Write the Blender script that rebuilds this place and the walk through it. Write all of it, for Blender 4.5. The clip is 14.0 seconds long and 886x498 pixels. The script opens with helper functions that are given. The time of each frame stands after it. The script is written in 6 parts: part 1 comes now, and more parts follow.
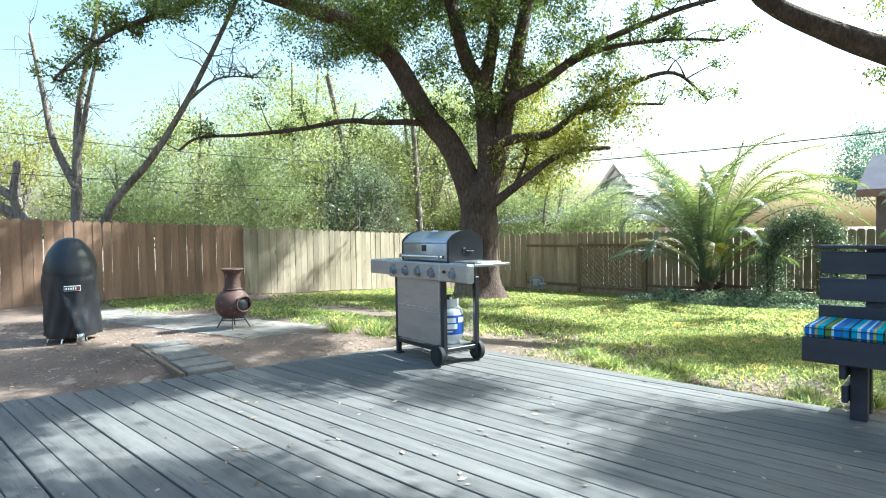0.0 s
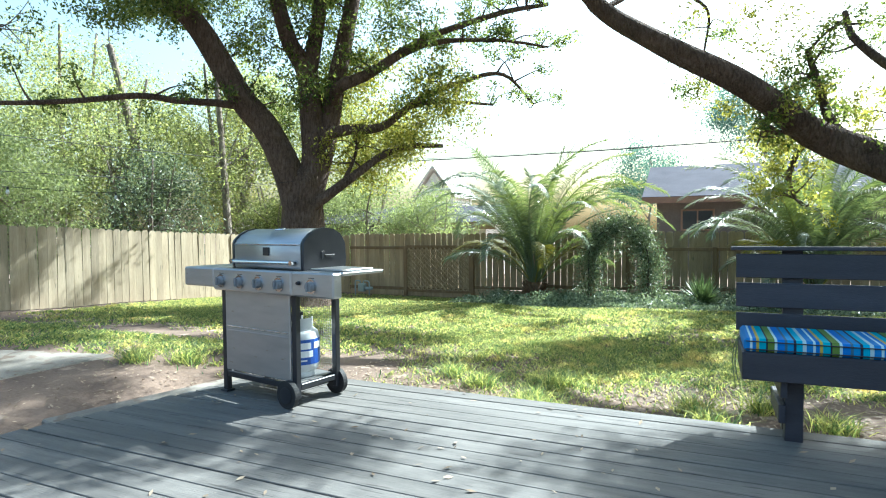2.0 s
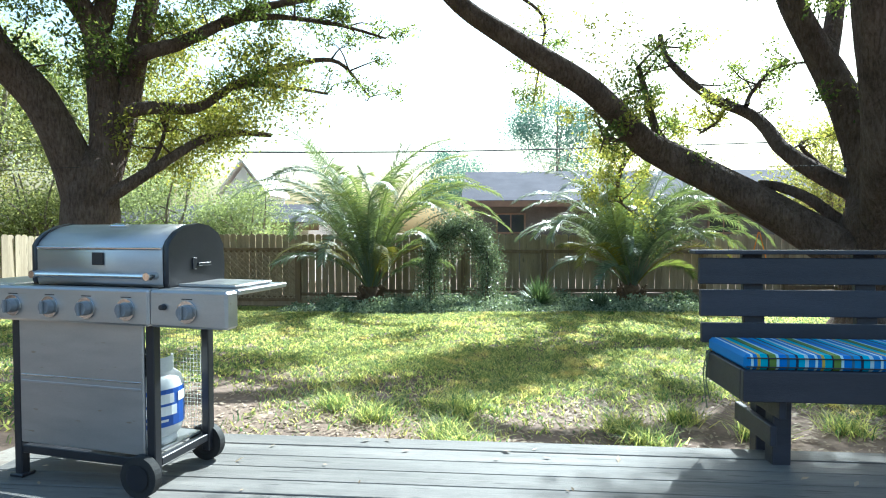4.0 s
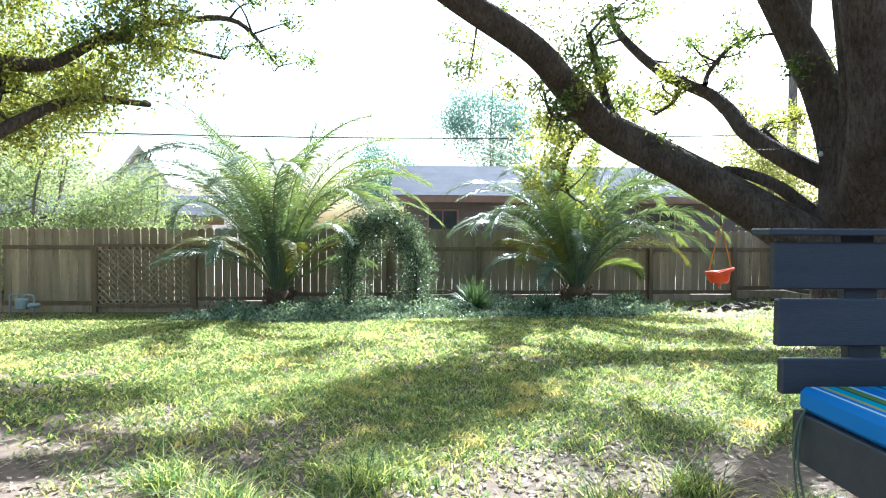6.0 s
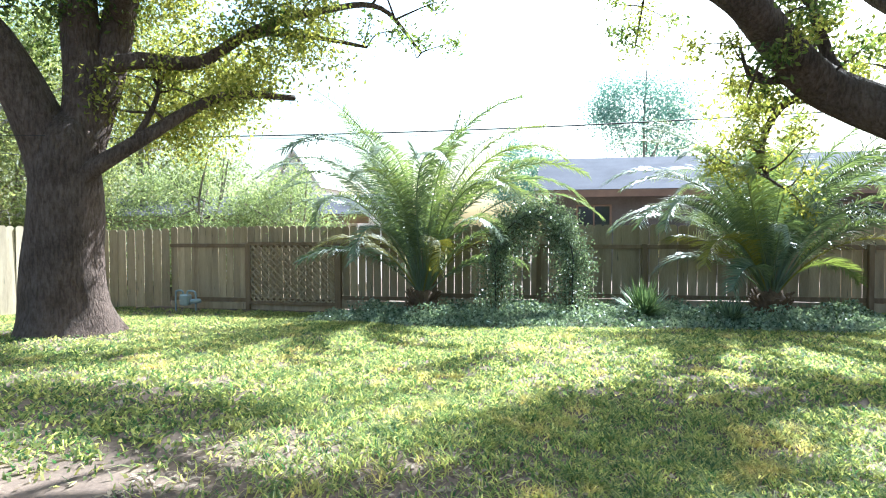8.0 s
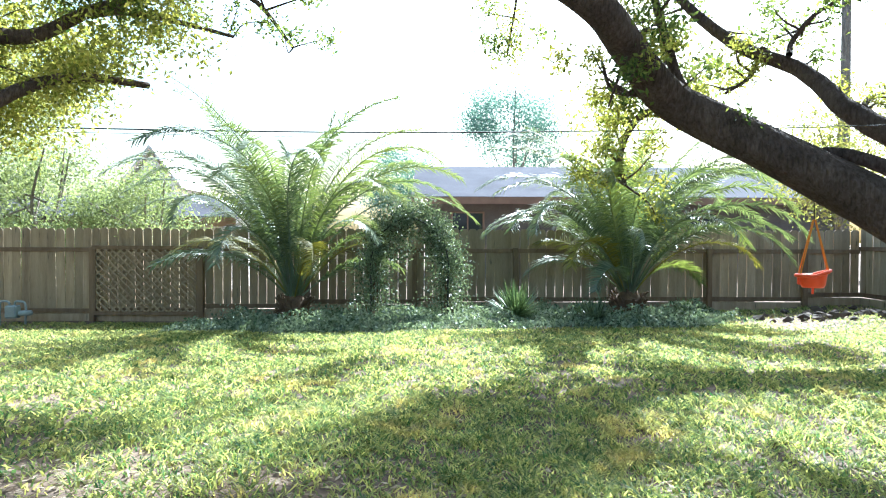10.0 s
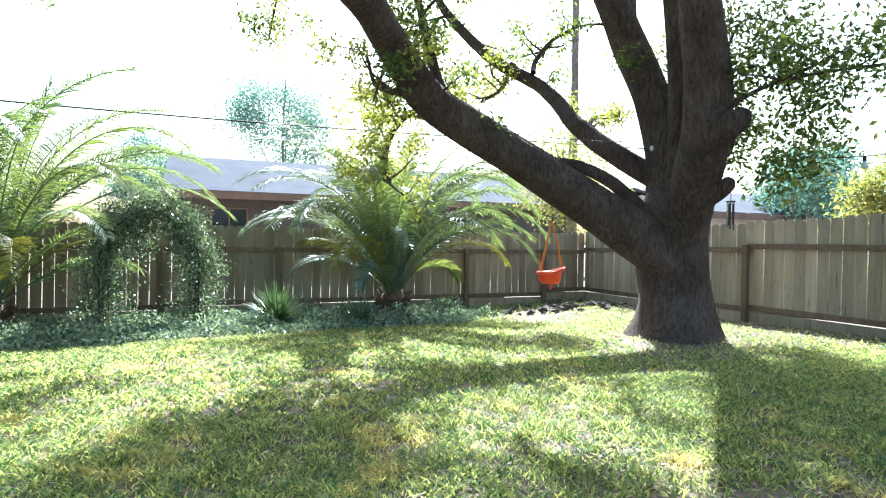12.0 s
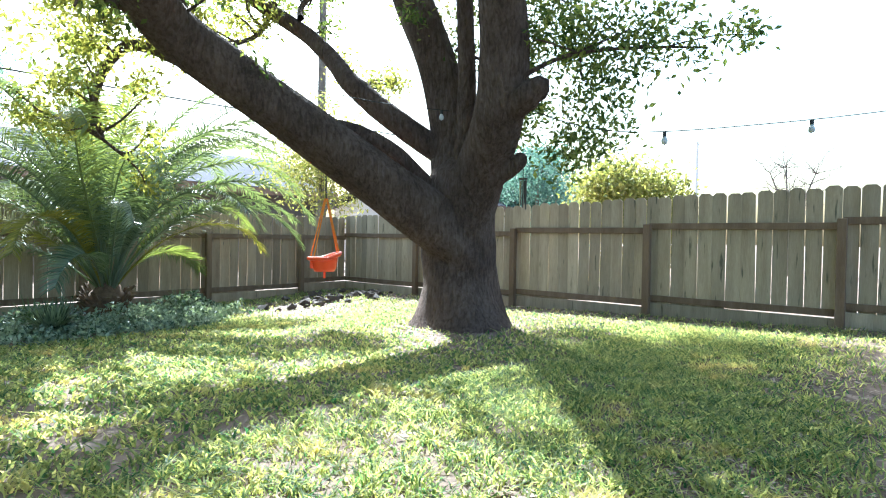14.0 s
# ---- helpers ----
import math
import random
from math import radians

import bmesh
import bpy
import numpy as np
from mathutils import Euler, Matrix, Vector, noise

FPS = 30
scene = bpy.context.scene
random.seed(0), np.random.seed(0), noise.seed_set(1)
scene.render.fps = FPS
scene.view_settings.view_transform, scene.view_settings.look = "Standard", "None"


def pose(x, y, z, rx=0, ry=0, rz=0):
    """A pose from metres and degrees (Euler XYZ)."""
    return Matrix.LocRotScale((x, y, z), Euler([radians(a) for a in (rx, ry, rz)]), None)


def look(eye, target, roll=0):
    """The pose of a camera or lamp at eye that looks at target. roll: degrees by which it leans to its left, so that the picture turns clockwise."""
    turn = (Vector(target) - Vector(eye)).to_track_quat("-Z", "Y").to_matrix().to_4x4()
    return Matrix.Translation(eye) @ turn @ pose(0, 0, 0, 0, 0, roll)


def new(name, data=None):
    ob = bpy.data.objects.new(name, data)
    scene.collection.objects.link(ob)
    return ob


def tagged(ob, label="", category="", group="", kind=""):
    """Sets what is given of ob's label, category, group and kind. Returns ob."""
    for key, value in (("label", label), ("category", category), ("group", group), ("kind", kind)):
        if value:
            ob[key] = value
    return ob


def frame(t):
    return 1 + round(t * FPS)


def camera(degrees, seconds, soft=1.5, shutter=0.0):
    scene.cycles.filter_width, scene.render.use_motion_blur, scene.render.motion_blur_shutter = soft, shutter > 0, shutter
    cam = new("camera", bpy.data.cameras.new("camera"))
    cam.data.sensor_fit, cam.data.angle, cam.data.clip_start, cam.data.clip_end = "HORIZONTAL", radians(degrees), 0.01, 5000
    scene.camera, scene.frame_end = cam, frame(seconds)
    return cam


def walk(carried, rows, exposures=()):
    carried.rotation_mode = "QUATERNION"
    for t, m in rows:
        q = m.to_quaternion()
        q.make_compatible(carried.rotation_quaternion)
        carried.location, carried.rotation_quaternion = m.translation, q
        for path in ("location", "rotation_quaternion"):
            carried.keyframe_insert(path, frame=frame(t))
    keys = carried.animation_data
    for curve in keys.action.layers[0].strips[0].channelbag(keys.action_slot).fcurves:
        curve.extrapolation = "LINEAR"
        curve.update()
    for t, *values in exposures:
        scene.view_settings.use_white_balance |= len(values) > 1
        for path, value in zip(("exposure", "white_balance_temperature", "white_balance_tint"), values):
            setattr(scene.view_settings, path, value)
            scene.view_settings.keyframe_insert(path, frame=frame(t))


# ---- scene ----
cam = camera(74.7, 14.0, 1.1)
PATH = [
    (0, (0.551, -0.685, 1.444), (-0.821, 0.769, 1.381), -0.9),
    (0.5, (0.394, -0.567, 1.434), (-0.94, 0.922, 1.369), -0.7),
    (1, (0.031, -0.361, 1.43), (-1.114, 1.277, 1.366), -0.7),
    (1.5, (-0.363, -0.07, 1.422), (-1.347, 1.67, 1.358), -0.6),
    (2, (-0.649, 0.041, 1.42), (-1.476, 1.861, 1.355), -0.5),
    (2.5, (-1.03, 0.006, 1.431), (-1.664, 1.902, 1.367), -0.3),
    (3, (-1.422, 0.218, 1.417), (-1.9, 2.16, 1.355), -0.3),
    (3.5, (-1.674, 0.472, 1.381), (-1.977, 2.448, 1.32), -0.1),
    (4, (-1.832, 0.828, 1.405), (-1.999, 2.82, 1.344), -0.0),
    (4.2, (-1.83, 0.99, 1.392), (-1.927, 2.987, 1.332), -0.2),
    (6.3, (-1.755, 2.955, 1.255), (-1.682, 4.953, 1.197), 0.3),
    (6.5, (-1.843, 3.108, 1.267), (-1.765, 5.106, 1.209), 0.3),
    (7, (-1.903, 3.457, 1.196), (-1.873, 5.456, 1.146), 0.2),
    (7.5, (-1.99, 3.718, 1.225), (-2.281, 5.696, 1.165), -0.1),
    (7.7, (-2.05, 3.81, 1.198), (-2.462, 5.766, 1.14), -0.1),
    (9.8, (-2.065, 4.1, 1.124), (-2.191, 6.095, 1.084), 0.2),
    (10, (-2.069, 4.118, 1.078), (-2.058, 6.118, 1.049), 0.2),
    (10.5, (-1.99, 4.128, 1.121), (-1.706, 6.108, 1.088), 0.4),
    (11, (-1.904, 4.204, 1.113), (-1.42, 6.144, 1.083), 0.5),
    (11.5, (-1.818, 4.283, 1.062), (-1.195, 6.183, 1.037), 0.7),
    (12, (-1.856, 4.496, 1.057), (-1.092, 6.344, 1.034), 0.8),
    (12.5, (-1.841, 4.825, 0.987), (-0.93, 6.605, 0.96), 0.7),
    (13, (-1.715, 5.363, 0.825), (-0.659, 7.061, 0.795), 0.8),
    (13.5, (-1.676, 5.793, 0.862), (-0.396, 7.329, 0.828), 1.0),
    (14, (-1.482, 6.013, 0.892), (0.011, 7.344, 0.856), 1.0),
]
walk(cam, [(t, look(eye, target, roll)) for t, eye, target, roll in PATH], [(0.0, 1.98, 5200, -2.0), (2.0, 1.90, 5200, -3.0), (4.2, 1.86, 5100, -3.0), (6.5, 2.12, 5000, 1.0), (11.0, 2.18, 5000, 1.0), (14.0, 2.38, 5000, 1.0)])

# ---- light ----
SUN_AZ, SUN_EL = 27.0, 45.0      # degrees from +y towards +x, and above the horizon
world = bpy.data.worlds.new("sky")
scene.world = world
world.use_nodes = True
wn = world.node_tree.nodes
sky = wn.new("ShaderNodeTexSky")
sky.sky_type = 'NISHITA'
sky.sun_disc = False
sky.sun_elevation = radians(SUN_EL)
sky.sun_rotation = radians(SUN_AZ)
sky.air_density, sky.dust_density, sky.ozone_density = 1.7, 4.5, 0.4
wn["Background"].inputs["Strength"].default_value = 0.09
world.node_tree.links.new(sky.outputs[0], wn["Background"].inputs["Color"])
sun_data = bpy.data.lights.new("sun", 'SUN')
sun_data.energy, sun_data.angle, sun_data.color = 5.0, radians(0.55), (1.0, 0.93, 0.82)
sun = new("sun", sun_data)
sun_way = Vector((math.sin(radians(SUN_AZ)) * math.cos(radians(SUN_EL)), math.cos(radians(SUN_AZ)) * math.cos(radians(SUN_EL)), math.sin(radians(SUN_EL))))
sun.matrix_world = look(sun_way * 40, (0, 0, 0))


# ---- materials ----
def material(name, c1, c2, scale=6.0, rough=0.7, bump=0.3, grain=60.0, metal=0.0, stretch=(1, 1, 1), rand=0.0, fleck=None, fleck_at=0.62, spec=0.5):
    """Two tones in large patches, a fine grain on top with relief, and a change of tone from piece to piece."""
    m = bpy.data.materials.new(name)
    m.use_nodes = True
    n, l = m.node_tree.nodes, m.node_tree.links
    b = n["Principled BSDF"]
    b.inputs["Roughness"].default_value, b.inputs["Metallic"].default_value = rough, metal
    b.inputs["Specular IOR Level"].default_value = spec
    co = n.new("ShaderNodeTexCoord")
    mp = n.new("ShaderNodeMapping")
    mp.inputs["Scale"].default_value = stretch
    info = n.new("ShaderNodeObjectInfo")
    add = n.new("ShaderNodeVectorMath")
    add.operation = 'MULTIPLY_ADD'
    add.inputs[1].default_value = (37.0, 23.0, 51.0)
    l.new(info.outputs["Random"], add.inputs[0])
    l.new(co.outputs["Object"], add.inputs[2])
    l.new(add.outputs[0], mp.inputs["Vector"])
    big = n.new("ShaderNodeTexNoise")
    big.inputs["Scale"].default_value, big.inputs["Detail"].default_value = scale, 4.0
    fine = n.new("ShaderNodeTexNoise")
    fine.inputs["Scale"].default_value, fine.inputs["Detail"].default_value, fine.inputs["Roughness"].default_value = grain, 6.0, 0.7
    for t in (big, fine):
        l.new(mp.outputs[0], t.inputs["Vector"])
    ramp = n.new("ShaderNodeValToRGB")
    ramp.color_ramp.elements[0].position, ramp.color_ramp.elements[1].position = 0.32, 0.68
    ramp.color_ramp.elements[0].color, ramp.color_ramp.elements[1].color = (*c1, 1), (*c2, 1)
    mixed = n.new("ShaderNodeMix")
    mixed.data_type = 'FLOAT'
    mixed.inputs[0].default_value = 0.45
    l.new(big.outputs["Fac"], mixed.inputs[2])
    l.new(fine.outputs["Fac"], mixed.inputs[3])
    l.new(mixed.outputs[0], ramp.inputs[0])
    col = ramp.outputs[0]
    if fleck:
        mask = n.new("ShaderNodeMapRange")
        mask.inputs[1].default_value, mask.inputs[2].default_value = fleck_at, fleck_at + 0.06
        other = n.new("ShaderNodeTexNoise")
        other.inputs["Scale"].default_value, other.inputs["Detail"].default_value = scale * 2.7, 5.0
        l.new(mp.outputs[0], other.inputs["Vector"])
        l.new(other.outputs["Fac"], mask.inputs[0])
        mx = n.new("ShaderNodeMix")
        mx.data_type = 'RGBA'
        l.new(mask.outputs[0], mx.inputs[0])
        l.new(col, mx.inputs[6])
        mx.inputs[7].default_value = (*fleck, 1)
        col = mx.outputs[2]
    if rand:
        hsv = n.new("ShaderNodeHueSaturation")
        mr = n.new("ShaderNodeMapRange")
        mr.inputs[3].default_value, mr.inputs[4].default_value = 1 - rand, 1 + rand
        l.new(info.outputs["Random"], mr.inputs[0])
        l.new(mr.outputs[0], hsv.inputs["Value"])
        l.new(col, hsv.inputs["Color"])
        col = hsv.outputs[0]
    l.new(col, b.inputs["Base Color"])
    if bump:
        bp = n.new("ShaderNodeBump")
        bp.inputs["Strength"].default_value, bp.inputs["Distance"].default_value = bump, 0.02
        l.new(mixed.outputs[0], bp.inputs["Height"])
        l.new(bp.outputs[0], b.inputs["Normal"])
    return m


def leaf_material(name, c1, c2, through_part=0.45, rough=0.5, warm=(1.2, 1.2, 0.7), patch=None, each=None, patch_at=0.46):
    """Leaves: tone varies from leaf to leaf, and light shines through them."""
    m = bpy.data.materials.new(name)
    m.use_nodes = True
    n, l = m.node_tree.nodes, m.node_tree.links
    b, out = n["Principled BSDF"], n["Material Output"]
    b.inputs["Roughness"].default_value = rough
    b.inputs["Specular IOR Level"].default_value = 0.4
    geo = n.new("ShaderNodeNewGeometry")
    ramp = n.new("ShaderNodeValToRGB")
    ramp.color_ramp.elements[0].color, ramp.color_ramp.elements[1].color = (*c1, 1), (*c2, 1)
    l.new(geo.outputs["Random Per Island"], ramp.inputs[0])
    tone = ramp.outputs[0]
    if patch:
        co, no, mr, pm = n.new("ShaderNodeTexCoord"), n.new("ShaderNodeTexNoise"), n.new("ShaderNodeMapRange"), n.new("ShaderNodeMix")
        no.inputs["Scale"].default_value, no.inputs["Detail"].default_value, no.inputs["Roughness"].default_value = 1.6, 6.0, 0.7
        mr.inputs[1].default_value, mr.inputs[2].default_value = patch_at, patch_at + 0.16
        pm.data_type = 'RGBA'
        l.new(co.outputs["Object"], no.inputs["Vector"])
        l.new(no.outputs["Fac"], mr.inputs[0])
        l.new(mr.outputs[0], pm.inputs[0])
        l.new(tone, pm.inputs[6])
        pm.inputs[7].default_value = (*patch, 1)
        tone = pm.outputs[2]
    if each:
        info, er, em = n.new("ShaderNodeObjectInfo"), n.new("ShaderNodeMapRange"), n.new("ShaderNodeMix")
        er.inputs[1].default_value, er.inputs[2].default_value = 0.45, 1.0
        em.data_type = 'RGBA'
        l.new(info.outputs["Random"], er.inputs[0])
        l.new(er.outputs[0], em.inputs[0])
        l.new(tone, em.inputs[6])
        em.inputs[7].default_value = (*each, 1)
        tone = em.outputs[2]
    l.new(tone, b.inputs["Base Color"])
    tint = n.new("ShaderNodeMix")
    tint.data_type, tint.blend_type = 'RGBA', 'MULTIPLY'
    tint.inputs[0].default_value = 1.0
    l.new(tone, tint.inputs[6])
    tint.inputs[7].default_value = (*warm, 1)
    tr = n.new("ShaderNodeBsdfTranslucent")
    l.new(tint.outputs[2], tr.inputs["Color"])
    mx = n.new("ShaderNodeMixShader")
    mx.inputs[0].default_value = through_part
    l.new(b.outputs[0], mx.inputs[1])
    l.new(tr.outputs[0], mx.inputs[2])
    l.new(mx.outputs[0], out.inputs["Surface"])
    return m


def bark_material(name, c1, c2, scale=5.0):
    """Rough bark: long broken furrows, shaded in the colour too, and plates, with a fine grain."""
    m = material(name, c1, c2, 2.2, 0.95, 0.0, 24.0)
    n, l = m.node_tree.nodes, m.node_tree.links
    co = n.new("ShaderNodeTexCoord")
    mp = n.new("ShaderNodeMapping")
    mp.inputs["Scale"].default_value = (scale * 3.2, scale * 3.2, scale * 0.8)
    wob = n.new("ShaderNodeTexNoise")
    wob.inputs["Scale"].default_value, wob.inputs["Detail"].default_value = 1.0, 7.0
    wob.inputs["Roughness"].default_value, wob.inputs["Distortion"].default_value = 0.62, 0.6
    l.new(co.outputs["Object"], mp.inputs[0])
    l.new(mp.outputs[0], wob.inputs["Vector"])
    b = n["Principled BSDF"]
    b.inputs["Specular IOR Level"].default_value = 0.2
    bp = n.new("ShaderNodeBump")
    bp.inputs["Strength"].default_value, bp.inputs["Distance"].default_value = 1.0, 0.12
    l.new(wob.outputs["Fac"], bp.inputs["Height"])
    # furrow shade painted into the tone, from the same noise as the relief
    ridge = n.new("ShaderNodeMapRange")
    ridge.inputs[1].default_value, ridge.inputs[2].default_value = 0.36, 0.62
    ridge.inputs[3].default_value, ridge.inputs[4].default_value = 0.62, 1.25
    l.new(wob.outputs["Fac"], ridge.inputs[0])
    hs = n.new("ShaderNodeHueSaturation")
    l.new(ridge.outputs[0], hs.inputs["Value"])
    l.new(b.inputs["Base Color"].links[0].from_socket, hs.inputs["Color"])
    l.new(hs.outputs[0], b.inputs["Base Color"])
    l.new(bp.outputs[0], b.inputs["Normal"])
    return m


M = {
    "deck": material("weathered_deck_wood", (0.076, 0.072, 0.068), (0.168, 0.157, 0.145), 1.5, 0.75, 0.4, 14.0, stretch=(0.7, 9, 9), rand=0.13, fleck=(0.055, 0.05, 0.047), fleck_at=0.63),
    "old_fence": material("grey_brown_fence_wood", (0.23, 0.170, 0.108), (0.45, 0.355, 0.24), 1.2, 0.85, 0.4, 12.0, stretch=(7, 7, 0.7), rand=0.22, fleck=(0.10, 0.09, 0.07), fleck_at=0.66),
    "red_fence": material("red_brown_fence_wood", (0.19, 0.108, 0.064), (0.35, 0.21, 0.13), 1.2, 0.8, 0.35, 12.0, stretch=(7, 7, 0.7), rand=0.25),
    "grey_fence": material("pale_grey_fence_wood", (0.27, 0.215, 0.145), (0.50, 0.42, 0.30), 1.2, 0.85, 0.4, 12.0, stretch=(7, 7, 0.7), rand=0.2, fleck=(0.13, 0.12, 0.08), fleck_at=0.64),
    "post": material("brown_post_wood", (0.13, 0.085, 0.05), (0.24, 0.17, 0.11), 1.5, 0.85, 0.4, 14.0, stretch=(6, 6, 0.8), rand=0.12),
    "bench": material("dark_painted_wood", (0.026, 0.026, 0.036), (0.048, 0.047, 0.060), 2.0, 0.55, 0.25, 25.0, stretch=(1, 6, 6), rand=0.15),
    "steel": material("brushed_stainless_steel", (0.40, 0.40, 0.415), (0.52, 0.52, 0.525), 3.0, 0.40, 0.03, 60.0, metal=0.85, stretch=(1.2, 4, 5), fleck=(0.36, 0.33, 0.29), fleck_at=0.68),
    "chrome": material("polished_steel", (0.6, 0.6, 0.6), (0.75, 0.75, 0.75), 6.0, 0.18, 0.0, metal=1.0),
    "black": material("black_enamel", (0.012, 0.013, 0.018), (0.025, 0.026, 0.032), 4.0, 0.4, 0.1, 80.0),
    "rubber": material("black_rubber", (0.012, 0.012, 0.013), (0.03, 0.03, 0.03), 8.0, 0.75, 0.3, 90.0),
    "cover": material("black_vinyl_cover", (0.010, 0.010, 0.013), (0.020, 0.020, 0.024), 3.0, 0.42, 0.2, 30.0),
    "cast": material("rusty_brown_cast_iron", (0.055, 0.030, 0.024), (0.13, 0.068, 0.052), 5.0, 0.6, 0.3, 50.0, metal=0.3, fleck=(0.19, 0.13, 0.10), fleck_at=0.62),
    "tank": material("off_white_painted_steel", (0.55, 0.57, 0.58), (0.7, 0.71, 0.70), 4.0, 0.4, 0.05, 60.0, fleck=(0.42, 0.38, 0.33), fleck_at=0.70),
    "tank_blue": material("blue_label", (0.02, 0.07, 0.32), (0.03, 0.10, 0.42), 3.0, 0.4, 0.0),
    "white": material("white_paint", (0.72, 0.72, 0.72), (0.82, 0.82, 0.80), 4.0, 0.5, 0.05),
    "red": material("red_print", (0.45, 0.02, 0.02), (0.55, 0.03, 0.02), 4.0, 0.5, 0.0),
    "orange": material("orange_red_plastic", (0.80, 0.07, 0.012), (0.95, 0.11, 0.02), 3.0, 0.35, 0.03),
    "rope": material("orange_rope", (0.62, 0.20, 0.02), (0.80, 0.32, 0.04), 40.0, 0.8, 0.3),
    "concrete": material("pale_concrete", (0.15, 0.13, 0.11), (0.30, 0.27, 0.23), 2.0, 0.9, 0.35, 40.0, fleck=(0.17, 0.13, 0.10), fleck_at=0.55),
    "plank": material("grey_path_plank", (0.14, 0.12, 0.10), (0.28, 0.25, 0.215), 1.5, 0.85, 0.35, 16.0, stretch=(1, 7, 7), rand=0.15),
    "stone": material("brown_grey_stone", (0.035, 0.027, 0.022), (0.12, 0.09, 0.07), 3.0, 0.9, 0.6, 25.0, rand=0.4),
    "roof": material("grey_shingle_roof", (0.060, 0.058, 0.072), (0.10, 0.097, 0.115), 1.2, 0.95, 0.4, 20.0, rand=0.06, spec=0.1),
    "brick": material("pale_house_brick", (0.10, 0.085, 0.08), (0.17, 0.145, 0.135), 1.5, 0.9, 0.3, 12.0),
    "siding": material("pale_house_siding", (0.76, 0.70, 0.65), (0.85, 0.80, 0.76), 1.0, 0.85, 0.1),
    "trim": material("brown_eave_board", (0.18, 0.11, 0.08), (0.28, 0.18, 0.13), 2.0, 0.8, 0.1),
    "glass": material("dark_window_glass", (0.02, 0.025, 0.03), (0.04, 0.045, 0.05), 1.0, 0.08, 0.0),
    "knob": material("grey_metal_paint", (0.16, 0.165, 0.18), (0.26, 0.265, 0.28), 6.0, 0.45, 0.1),
    "meter": material("grey_blue_meter_paint", (0.20, 0.25, 0.28), (0.32, 0.37, 0.40), 5.0, 0.5, 0.1),
    "cable": material("black_cable", (0.02, 0.02, 0.022), (0.04, 0.04, 0.04), 10.0, 0.7, 0.0),
    "bamboo": material("brown_chime_tube", (0.05, 0.04, 0.035), (0.11, 0.09, 0.07), 8.0, 0.6, 0.1),
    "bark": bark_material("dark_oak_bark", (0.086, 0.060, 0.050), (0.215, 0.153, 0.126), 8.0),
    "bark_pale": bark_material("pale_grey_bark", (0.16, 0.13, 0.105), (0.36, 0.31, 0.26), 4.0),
    "palm_boot": material("shaggy_palm_trunk", (0.06, 0.038, 0.024), (0.19, 0.12, 0.07), 9.0, 0.95, 0.8, 30.0),
    "oak_leaf": leaf_material("oak_leaf", (0.045, 0.085, 0.030), (0.25, 0.28, 0.09), 0.58),
    # yellower copy of the oak leaf, with sunlight put into its colour
    "oak_leaf_lit": leaf_material("lit_oak_leaf", (0.14, 0.17, 0.04), (0.48, 0.44, 0.13), 0.6),
    "tree_leaf": leaf_material("light_tree_leaf", (0.125, 0.160, 0.070), (0.48, 0.49, 0.26), 0.58),
    "shrub_leaf": leaf_material("pale_shrub_leaf", (0.16, 0.20, 0.10), (0.38, 0.42, 0.24), 0.5),
    "far_leaf": leaf_material("blue_green_leaf", (0.09, 0.17, 0.14), (0.20, 0.30, 0.24), 0.45, 0.5, (1.0, 1.05, 0.9)),
    "yellow_leaf": leaf_material("yellow_green_leaf", (0.16, 0.19, 0.06), (0.42, 0.38, 0.14), 0.5),
    "vine_leaf": leaf_material("dark_glossy_vine_leaf", (0.035, 0.060, 0.038), (0.28, 0.33, 0.23), 0.36, 0.30),
    "cover_leaf": leaf_material("ground_cover_leaf", (0.045, 0.085, 0.050), (0.40, 0.46, 0.36), 0.35, 0.34),
    "palm_leaf": leaf_material("palm_leaflet", (0.065, 0.100, 0.076), (0.235, 0.275, 0.215), 0.32, 0.30, (1.6, 1.6, 0.5), None, (0.18, 0.21, 0.10)),
    "palm_old": leaf_material("yellowing_palm_leaflet", (0.15, 0.15, 0.03), (0.32, 0.28, 0.06), 0.4, 0.4),
    "strap_leaf": leaf_material("strap_leaf", (0.08, 0.13, 0.06), (0.22, 0.28, 0.15), 0.4, 0.35),
    "grass": leaf_material("grass_blade", (0.026, 0.088, 0.046), (0.33, 0.38, 0.19), 0.68, 0.6, (2.5, 2.05, 1.10), (0.50, 0.46, 0.27), None, 0.56),
    "dry": leaf_material("dry_leaf", (0.15, 0.10, 0.06), (0.44, 0.35, 0.25), 0.15, 0.7, (1, 1, 1)),
}


# ---- helpers for meshes ----
def part(name, bm, mat, parent=None, label=""):
    me = bpy.data.meshes.new(name)
    bm.normal_update()
    bm.to_mesh(me)
    bm.free()
    return hang(name, me, mat, parent, label)


def hang(name, me, mat, parent=None, label=""):
    if mat is not None and not me.materials:
        me.materials.append(mat)
    ob = new(name, me)
    if parent is not None:
        ob.parent = parent
    if label:
        ob["label"] = label
    return ob


def thing(name, label, category, at=None, group="", kind=""):
    ob = new(name)
    ob.empty_display_size = 0.1
    if at is not None:
        ob.matrix_world = at
    return tagged(ob, label, category, group, kind)


